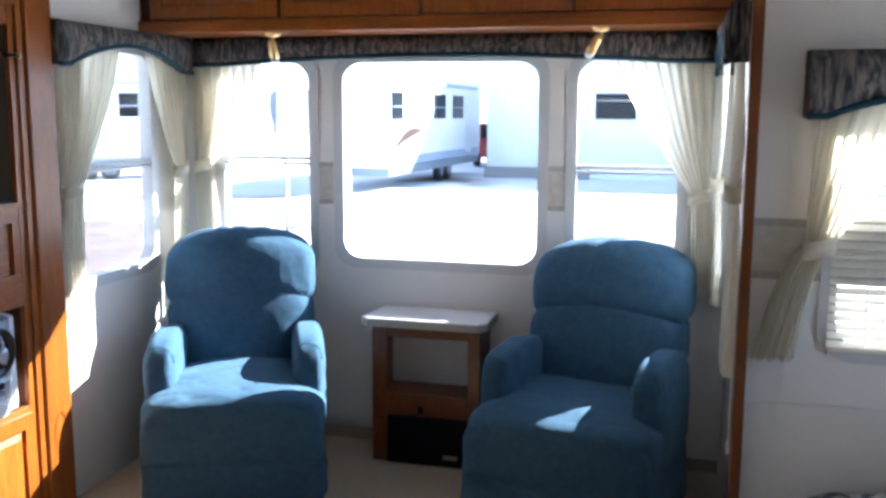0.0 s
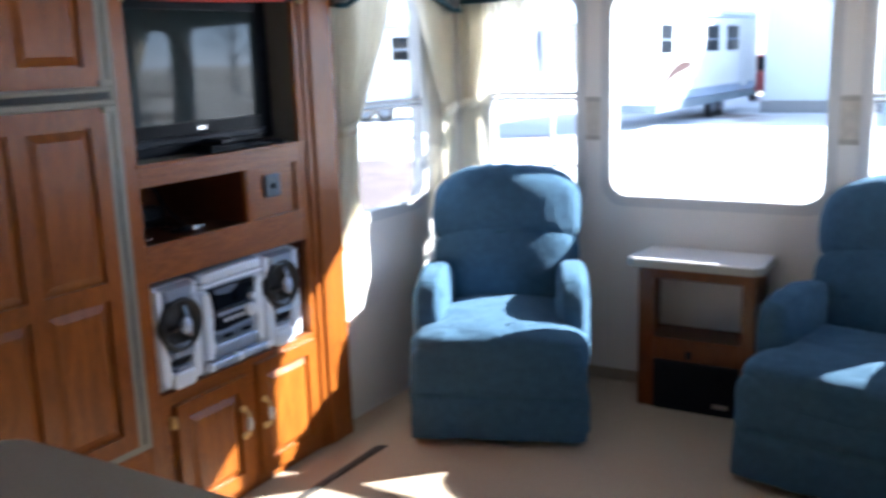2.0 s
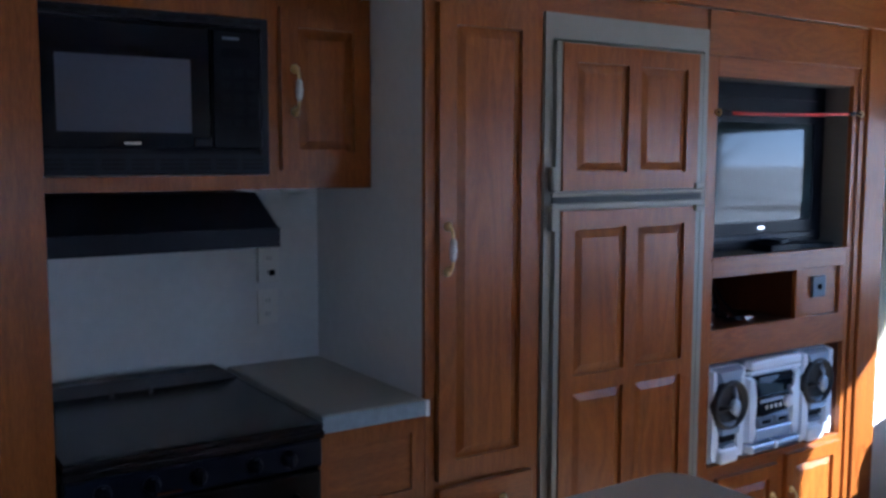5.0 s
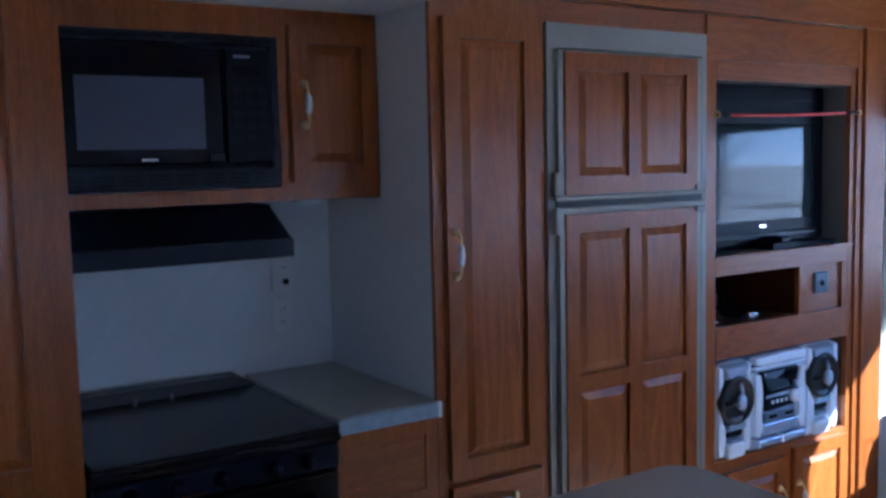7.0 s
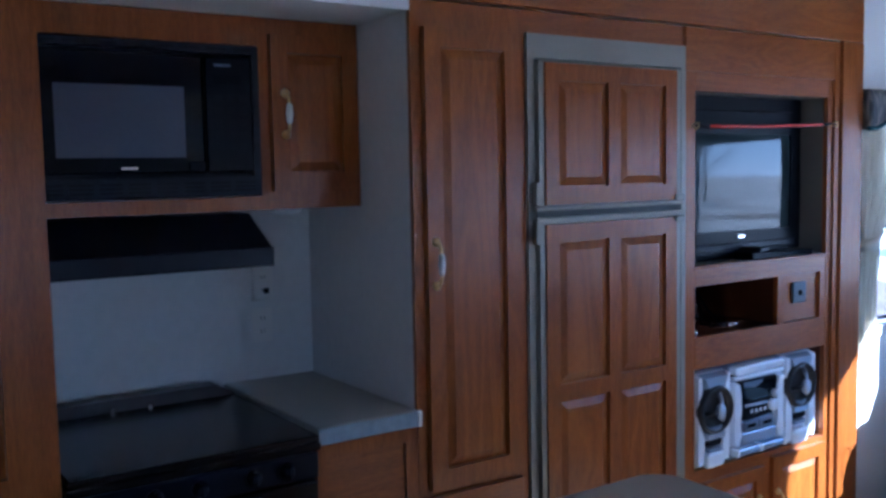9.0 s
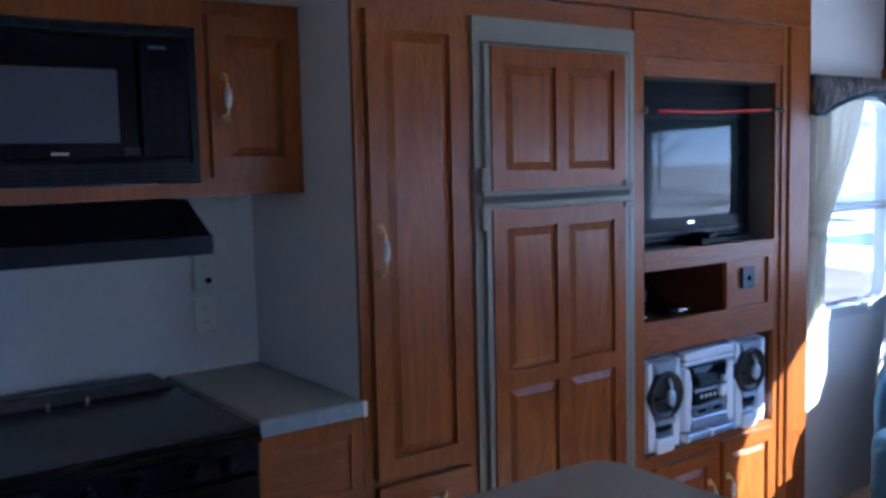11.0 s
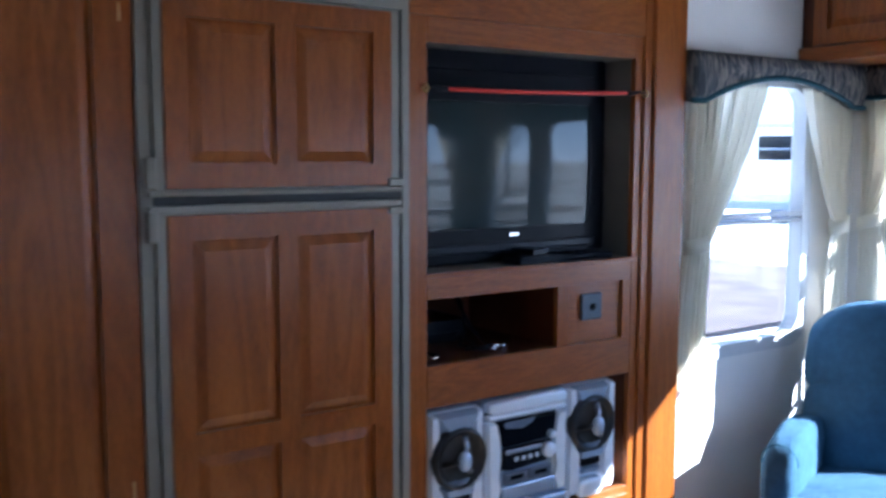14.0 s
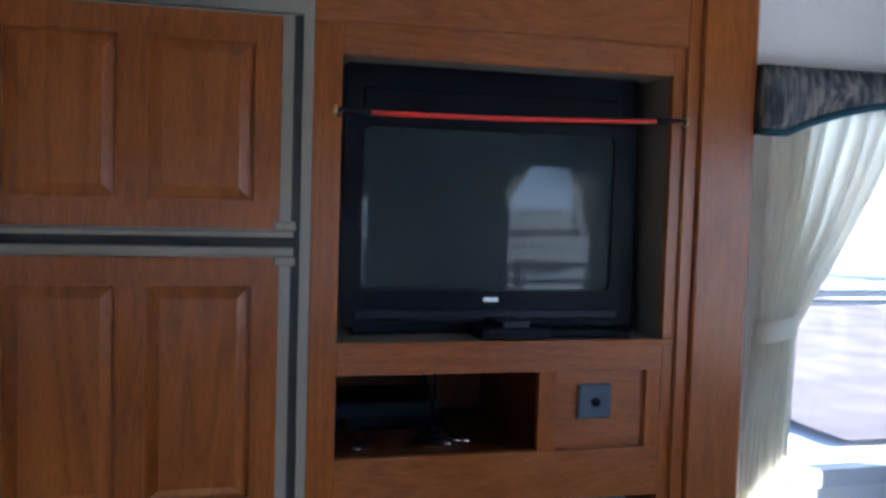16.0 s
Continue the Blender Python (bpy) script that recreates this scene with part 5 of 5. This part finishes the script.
def recliner(x, y, rz, seed):
    m = pose(x, y, 0, 0, 0, rz)
    c = thing("recliner_chair", x, y, 0, "teal-blue upholstered recliner chair with rounded back", "armchair", "recliner chairs", rz)

    def sub(name, blocks, label=""):
        bm = bmesh.new()
        for k, b in enumerate(blocks):
            plush(bm, *b, m, seed + k)
        return part(name, bm, TEAL, c, label, True)

    def welt(pts, r=0.0045, name="seam", label="dark sewn seam"):
        bm = bmesh.new()
        tube(bm, [m @ Vector(p) for p in pts], r, 6)
        part(name, bm, SEAM, c, label, True)

    def lean(p, q):
        p.y += 0.20 * (p.z - 0.45)
        return p

    def head(p, q):
        s = (p.x / 0.335) ** 2
        if q.z < 0:
            p.z += -q.z * 0.080 * (1 - s)
        else:
            p.z -= q.z * 0.058 * s
            # gathers where the cover is pulled over the top
            p.z += 0.006 * q.z * math.cos(62 * p.x) * math.exp(-(p.x / 0.11) ** 2)
        p.x *= 1 - 0.09 * max(0.0, q.z) ** 2
        p.y += 0.075 * s - 0.022 * (1 - q.z * q.z)
        return lean(p, q)

    def lumbar(p, q):
        s = (p.x / 0.29) ** 2
        if q.z > 0:
            p.z += q.z * 0.070 * (1 - s)
        p.x *= 1 - 0.07 * max(0.0, -q.z)
        p.y += 0.055 * s - 0.02 - 0.02 * (1 - q.z * q.z)
        return lean(p, q)

    def straight(p, q, hx, hy, cy):
        """Keeps the sides upright below the middle, down to the floor."""
        if q.z < 0:
            flat = max((abs(q.x) ** 9 + abs(q.y) ** 9) ** (1 / 9), 0.62)
            p.x, p.y = q.x / flat * hx, cy + q.y / flat * hy

    def front(p, q):
        straight(p, q, 0.352, 0.115, -0.318)
        p.x *= 1 + 0.05 * (0.25 - p.z)
        # cloth is drawn in along the line where the skirt is sewn on
        p.y += 0.012 * math.exp(-((p.z - 0.205) / 0.016) ** 2)
        if p.z < 0.2:
            p.y -= 0.006 * math.sin(p.x * 21 + seed) * (0.2 - p.z) / 0.2
        return p

    def flare(p, q):
        straight(p, q, 0.346, 0.385, 0.03)
        p.x *= 1 + 0.07 * max(0.0, 0.2 - p.z) / 0.2
        if p.z < 0.2:
            p.x += 0.006 * math.sin(p.y * 19 + seed) * (0.2 - p.z) / 0.2
        return p

    def roll(p, q):
        """Front of the cushion rolls over and sags at its ends."""
        p.z -= 0.026 * (p.x / 0.36) ** 4
        p.z += 0.006 * math.sin(p.x * 9 + seed)
        p.y -= 0.016 * (1 - (p.x / 0.36) ** 2)
        if q.z > 0:
            p.z += 0.020 * (1 - q.x * q.x) * (1 - q.y * q.y)
        return p

    def arm(p, q):
        # the front is highest and widest; the pad dips to the back
        p.z -= 0.030 * max(0.0, q.y) * max(0.0, q.z)
        p.x *= 1 + 0.02 * (1 - q.z * q.z)
        return p
    sub("skirt", [((0, 0.03, 0.222), (0.346, 0.385, 0.203), 14, 19, flare)])
    sub("footrest", [((0, -0.318, 0.225), (0.352, 0.115, 0.196), 7, 25, front)])
    sub("seat_cushion", [((0, -0.070, 0.378), (0.362, 0.355, 0.092), 5.6, 31, roll)])
    for s in (-1, 1):
        sub("armrest", [((s * 0.292, 0.035, 0.43), (0.070, 0.285, 0.218), 4.2, 17, arm)])
        welt([(s * (0.292 + 0.058 * math.cos(radians(a))), -0.243 - 0.012 * math.sin(radians(a)), 0.572 + 0.062 * math.sin(radians(a))) for a in range(-10, 195, 15)], 0.0022, "seam", "sewn edge of the arm front")
    sub("lower_back", [((0, 0.262, 0.56), (0.330, 0.135, 0.20), 6, 21, lumbar)])
    sub("upper_back", [((0, 0.252, 0.848), (0.340, 0.138, 0.186), 5.0, 27, head)])
    # dark tube along the back seam, also drawing the crease's shadow line
    pts = []
    for k in range(17):
        xx = -0.27 + 0.54 * k / 16
        e = (xx / 0.31) ** 2
        pts.append((xx, 0.172 + 0.068 * e, 0.680 + 0.078 * (1 - e)))
    welt(pts, 0.006, "seam", "dark seam with the crease shade between the back cushions")
    welt([(-0.34 + 0.68 * k / 14, -0.424 - 0.004 * math.sin(k), 0.206 + 0.003 * math.sin(k * 0.9)) for k in range(15)], 0.002, "seam", "seam above the skirt")
    bm = bmesh.new()
    lathe(bm, [(0.26, 0.0), (0.26, 0.02), (0.05, 0.04)], m, 24)
    part("swivel_base", bm, BLACKM, c, "black swivel base")
    return c


recliner(0.465, 1.50, 23, 1.3)
recliner(1.93, 1.57, -11, 4.1)

# ---- side table ----
tab = thing("side_table", 1.21, 1.9, 0, "small oak side table with a white laminate top", "table")
bm = bmesh.new()
slab(bm, [(1.485, 2.045), (0.945, 2.045), (0.915, 1.80), (0.955, 1.765), (1.45, 1.765), (1.485, 1.80)], 0.625, 0.656, on_z)
part("edge_band", bm, LAM, tab, "grey laminate edge")
bm = bmesh.new()
slab(bm, [(1.484, 2.044), (0.946, 2.044), (0.916, 1.80), (0.956, 1.766), (1.449, 1.766), (1.484, 1.80)], 0.656, 0.663, on_z, 0.003)
part("tabletop", bm, LAMW, tab, "white laminate top")
for x0, x1 in ((0.965, 1.035), (1.40, 1.455)):
    bpart("upright", x0, x1, 1.80, 1.825, 0.0, 0.625, OAK_T, tab, bev=0.003)
for x in (0.97, 1.435):
    bpart("side_board", x, x + 0.015, 1.825, 2.045, 0.0, 0.625, OAK_T, tab)
bpart("top_rail", 1.035, 1.40, 1.80, 1.825, 0.575, 0.625, OAK_T, tab, bev=0.002)
bpart("middle_rail", 1.035, 1.40, 1.80, 1.825, 0.22, 0.32, OAK_T, tab, bev=0.002)
bpart("shelf", 0.985, 1.435, 1.825, 2.04, 0.29, 0.305, OAK_T, tab)
bpart("keyhole", 1.175, 1.20, 1.794, 1.80, 0.232, 0.268, BLACKM, tab, "black latch", bev=0.003)
sub = thing("subwoofer", 1.22, 1.85, 0, "black box with a small silver badge under the table", "box")
bpart("body", 1.036, 1.399, 1.79, 2.02, 0.0, 0.218, BLACKM, sub, bev=0.004)
bpart("badge", 1.295, 1.36, 1.7885, 1.7905, 0.035, 0.055, CHROME, sub, "small silver badge")

# ---- sofa in the slide-out ----
sofa = thing("sofa", 3.0, -0.2, 0, "printed grey fabric sofa in the slide-out", "sofa")
bm = bmesh.new()
soft(bm, (2.98, -0.2, 0.18), (0.36, 0.90, 0.17), 8, 9)
part("base", bm, SOFA, sofa, "", True)
for y in (-0.62, 0.22):
    bm = bmesh.new()
    soft(bm, (2.93, y, 0.38), (0.34, 0.40, 0.07), 5, 9)
    part("seat_cushion", bm, SOFA, sofa, "", True)
    bm = bmesh.new()
    soft(bm, (3.25, y, 0.60), (0.11, 0.40, 0.20), 5, 9)
    part("back_cushion", bm, SOFA, sofa, "", True)
for y in (-1.12, 0.70):
    bm = bmesh.new()
    soft(bm, (2.98, y, 0.25), (0.36, 0.09, 0.235), 5, 9)
    part("armrest", bm, SOFA, sofa, "", True)

strip = thing("floor_strip", 0.2, 0.6, 0, "dark rubber strip lying on the carpet", "strip")
bm = bmesh.new()
slab(bm, [(0.228, 0.92), (0.19, 0.90), (0.185, 0.30), (0.215, 0.30)], 0.001, 0.007, on_z, 0.003)
part("band", bm, RUBBER, strip)

# ---- outside ----
GZ = -1.1
ladder = thing("roof_ladder", 0.55, 2.2, -0.4, "pale metal roof ladder fixed outside the rear wall", "ladder")
for x in (0.39, 0.715):
    bm = bmesh.new()
    tube(bm, [(x, 2.112, -0.38), (x, 2.2, -0.38), (x, 2.2, 2.6), (x, 2.3, 2.75)], 0.012, 8)
    part("rail", bm, ALU, ladder, "", True)
for k in range(5):
    bm = bmesh.new()
    tube(bm, [(0.39, 2.2, -0.33 + 0.66 * k), (0.715, 2.2, -0.33 + 0.66 * k)], 0.010, 8)
    part("rung", bm, ALU, ladder, "", True)
bm = bmesh.new()
N = 40
gr = [[bm.verts.new((-240 + 480 * (i / N), -160 + 420 * (j / N), GZ + 0.10 * noise.noise(Vector((i * 0.7, j * 0.7, 0))))) for j in range(N + 1)] for i in range(N + 1)]
for i in range(N):
    for j in range(N):
        bm.faces.new((gr[i][j], gr[i + 1][j], gr[i + 1][j + 1], gr[i][j + 1]))
structure(part("ground", bm, SNOW, None, "", True), "bright snow-covered gravel yard")


bm = bmesh.new()
n = 40
lane = [(-30 + 23.5 * k / n, 6.6 + 0.7 * noise.noise(Vector((k * 0.5, 0, 0))), 16.8 + 0.9 * noise.noise(Vector((k * 0.4, 5, 0)))) for k in range(n + 1)]
lr = [[bm.verts.new((x, y0 + (y1 - y0) * j / 8, GZ + 0.13 + 0.02 * noise.noise(Vector((x, j * 0.9, 3))))) for j in range(9)] for x, y0, y1 in lane]
for a, b in zip(lr, lr[1:]):
    for j in range(8):
        bm.faces.new((a[j], b[j], b[j + 1], a[j + 1]))
structure(part("road", bm, DIRT, None, "", True), "bare pinkish gravel lane through the snow")


def trailer(x, y, rz, length, label, swoosh=True):
    """A parked travel trailer; its long side looks along local +x, its end along -y."""
    m = pose(x, y, GZ, 0, 0, rz)
    t = thing("travel_trailer", x, y, GZ, label, "trailer", "parked trailers", rz)

    def p(name, dims, mat, bev=0.0, label=""):
        b = bmesh.new()
        box(b, *dims, bev, 3)
        b.transform(m)
        return part(name, b, mat, t, label)
    p("body", (-2.5, 0, 0, length, 0.8, 3.9), PAINTW, 0.12)
    # grey-blue band for the undercarriage, with the shade below the body in its colour
    p("skirt", (-2.45, -0.01, 0.3, length - 0.3, 0.52, 0.8), LAMEDGE)
    p("roof_unit", (-1.8, -0.8, length * 0.55, length * 0.55 + 1.0, 3.9, 4.2), PAINTW, 0.08)
    for k, (a, w) in enumerate(((0.045, 0.09), (0.43, 0.12), (0.64, 0.12))):
        p("window", (-0.02, 0.03, length * a, length * (a + w), 2.4, 3.3), DARKGLASS, 0.0, "dark tinted window")
        p("window_rail", (0.03, 0.04, length * a, length * (a + w), 2.80, 2.84), SILVERM)
    p("door", (-0.02, 0.03, length * 0.80, length * 0.80 + 0.75, 1.0, 2.95), PAINTW)
    p("awning", (0.0, 0.12, length * 0.30, length * 0.92, 3.58, 3.72), SILVERM, 0.03, "rolled blue-grey awning")
    p("lower_band", (-0.004, 0.008, 0.25, length - 0.35, 0.82, 1.14), SILVERM, 0.0, "pale blue-grey lower band")
    if swoosh:
        b = bmesh.new()
        n = 16
        lo = [(length * (0.05 + 0.27 * k / n), 1.20 + 0.75 * (k / n) ** 0.6) for k in range(n + 1)]
        hi = [(yy, zz + 0.34 * math.sin(math.pi * min(1, k / n * 1.0)) ** 0.7) for k, (yy, zz) in enumerate(lo)]
        va = [b.verts.new((0.006, yy, zz)) for yy, zz in lo]
        vb = [b.verts.new((0.006, yy, zz)) for yy, zz in hi]
        vc = [b.verts.new((0.0, yy, zz)) for yy, zz in lo]
        vd = [b.verts.new((0.0, yy, zz)) for yy, zz in hi]
        for k in range(n):
            b.faces.new((va[k], va[k + 1], vb[k + 1], vb[k]))
            b.faces.new((vc[k], vc[k + 1], va[k + 1], va[k]))
            b.faces.new((vb[k], vb[k + 1], vd[k + 1], vd[k]))
        b.transform(m)
        part("decal", b, SWOOSH, t, "brown swoosh decal")
    for yy in (length * 0.52, length * 0.60):
        b = bmesh.new()
        lathe(b, [(0.38, -0.24), (0.40, -0.2), (0.40, -0.03), (0.37, 0.0)], m @ Matrix.Translation((-0.02, yy, 0.39)) @ Matrix.Rotation(radians(90), 4, 'Y'), 20)
        w = part("wheel", b, TYRE, t, "", True)
        b = bmesh.new()
        lathe(b, [(0.22, 0.0), (0.2, 0.012), (0.05, 0.02)], m @ Matrix.Translation((-0.02, yy, 0.39)) @ Matrix.Rotation(radians(90), 4, 'Y'), 16)
        part("rim", b, SILVERD, w, "", True)
    return t


trailer(-7.17, 27.0, -3.0, 11.6, "white travel trailer with brown swoosh parked in the yard")
trailer(-24.0, 26.0, -56, 10.0, "white travel trailer parked on snow", False)
trailer(-34.0, 14.0, -70, 9.0, "white travel trailer parked beside the yard", False)

truck = thing("pickup_truck", -6.7, 43.5, GZ, "dark red pickup truck behind the trailer", "truck")
for name, dims, mat in (("body", (-7.7, -5.9, 42.0, 47.0, GZ + 0.5, GZ + 1.3), TRUCKRED), ("cab", (-7.6, -6.0, 43.0, 45.0, GZ + 1.3, GZ + 2.1), TRUCKRED), ("windscreen", (-7.5, -6.1, 42.96, 43.0, GZ + 1.4, GZ + 2.0), DARKGLASS)):
    bpart(name, *dims, mat, truck, bev=0.08 if name != "windscreen" else 0)
for x in (-7.65, -5.95):
    for y in (42.9, 46.0):
        bm = bmesh.new()
        lathe(bm, [(0.38, -0.12), (0.42, -0.1), (0.42, 0.1), (0.38, 0.12)], Matrix.Translation((x, y, GZ + 0.42)) @ Matrix.Rotation(radians(90), 4, 'Y'), 18)
        part("wheel", bm, TYRE, truck, "", True)

shop = thing("workshop_building", 5.0, 38, GZ, "pale metal workshop building with a grey base", "building")
part("wall", wall_bm("y", 35.5, 35.8, -5.6, 22.0, GZ, 4.2, [(-1.25, 0.35, 1.25, 2.3), (-1.3, 1.9, GZ, 0.75)]), METALW, shop)
bpart("side_wall", -5.6, -5.3, 35.8, 50.0, GZ, 4.2, METALW, shop)
bpart("base_course", -5.7, -1.4, 35.4, 35.5, GZ, GZ + 0.45, CONC, shop, "grey concrete base")
bpart("base_course", 2.0, 22.0, 35.4, 35.5, GZ, GZ + 0.45, CONC, shop, "grey concrete base")
for k in range(68):
    x = -5.4 + k * 0.4
    if -1.5 < x < 2.0:
        continue
    bpart("rib", x, x + 0.06, 35.46, 35.5, GZ + 0.45, 4.2, METALW, shop)
bpart("roof", -5.9, 22.3, 35.2, 50.2, 4.2, 4.4, ALU, shop)
w = bpart("window", -1.25, 0.35, 35.62, 35.66, 1.25, 2.3, DARKGLASS, shop, "dark workshop window")
bpart("window_frame", -1.25, 0.35, 35.5, 35.62, 1.25, 1.31, ALUD, w)
bpart("window_frame", -1.25, 0.35, 35.5, 35.62, 2.0, 2.05, ALUD, w)
bpart("garage_door", -1.3, 1.9, 35.6, 35.7, GZ, 0.75, METALW, shop, "pale blue lifting door")


def tree(x, y, h, seed):
    """A bare winter tree: tapered trunk and limbs with many fine twigs."""
    rnd = random.Random(seed)
    t = thing("tree", x, y, GZ, "bare leafless tree standing in snow", "tree", "bare trees")
    bm = bmesh.new()
    tube(bm, [(x, y, GZ), (x + 0.1, y, GZ + h * 0.3), (x - 0.1, y + 0.1, GZ + h * 0.6), (x, y, GZ + h)], [0.2, 0.15, 0.09, 0.02])
    part("trunk", bm, BARK, t, "", True)
    bm = bmesh.new()
    for k in range(26):
        z = GZ + h * (0.25 + 0.7 * rnd.random())
        a, ln = rnd.random() * 6.28, h * 0.32 * (1.1 - (z - GZ) / h) + 0.6
        d = Vector((math.cos(a), math.sin(a), 0.7))
        s = Vector((x, y, z))
        tube(bm, [s, s + d * ln * 0.5 + Vector((0, 0, 0.1)), s + d * ln], [0.05, 0.03, 0.008], 5)
        for _ in range(5):
            q = s + d * ln * (0.35 + 0.6 * rnd.random())
            e = q + Vector((rnd.uniform(-1, 1), rnd.uniform(-1, 1), rnd.uniform(0.2, 1.2))) * ln * 0.45
            tube(bm, [q, e], [0.016, 0.004], 4)
    part("crown", bm, BARK, t)


for k, (x, y, h) in enumerate(((-48, 55, 9), (26, 14, 8), (34, 9, 8.5), (30, 24, 9), (38, 18, 9), (40, 2, 8), (36, 41, 8.5))):
    tree(x, y, h, k)
bm = bmesh.new()
n, top_row, low_row = 90, [], []
for k in range(n + 1):
    a = radians(-75 + 85 * k / n)
    d = 115 + 8 * math.sin(k * 0.2)
    h = 6.5 + 5.5 * noise.noise(Vector((k * 0.07, 2, 0))) + 1.1 * noise.noise(Vector((k * 0.9, 7, 0)))
    low_row.append(bm.verts.new((d * math.sin(a), d * math.cos(a), GZ - 0.3)))
    top_row.append(bm.verts.new((d * 1.12 * math.sin(a), d * 1.12 * math.cos(a), GZ + max(2.0, h))))
for k in range(n):
    bm.faces.new((low_row[k], low_row[k + 1], top_row[k + 1], top_row[k]))
structure(part("backdrop", bm, FARWOOD, None, "", True), "far low hill with bare grey woods")
fence = thing("rail_fence", 14, 3, GZ, "dark wooden rail fence across the snow", "fence")
for k in range(12):
    bpart("post", 13.95, 14.05, -12 + k * 2.2, -11.88 + k * 2.2, GZ, GZ + 1.1, BARK, fence)
for z in (0.45, 0.9):
    bpart("rail", 13.93, 13.95, -12, 12.4, GZ + z, GZ + z + 0.12, BARK, fence)
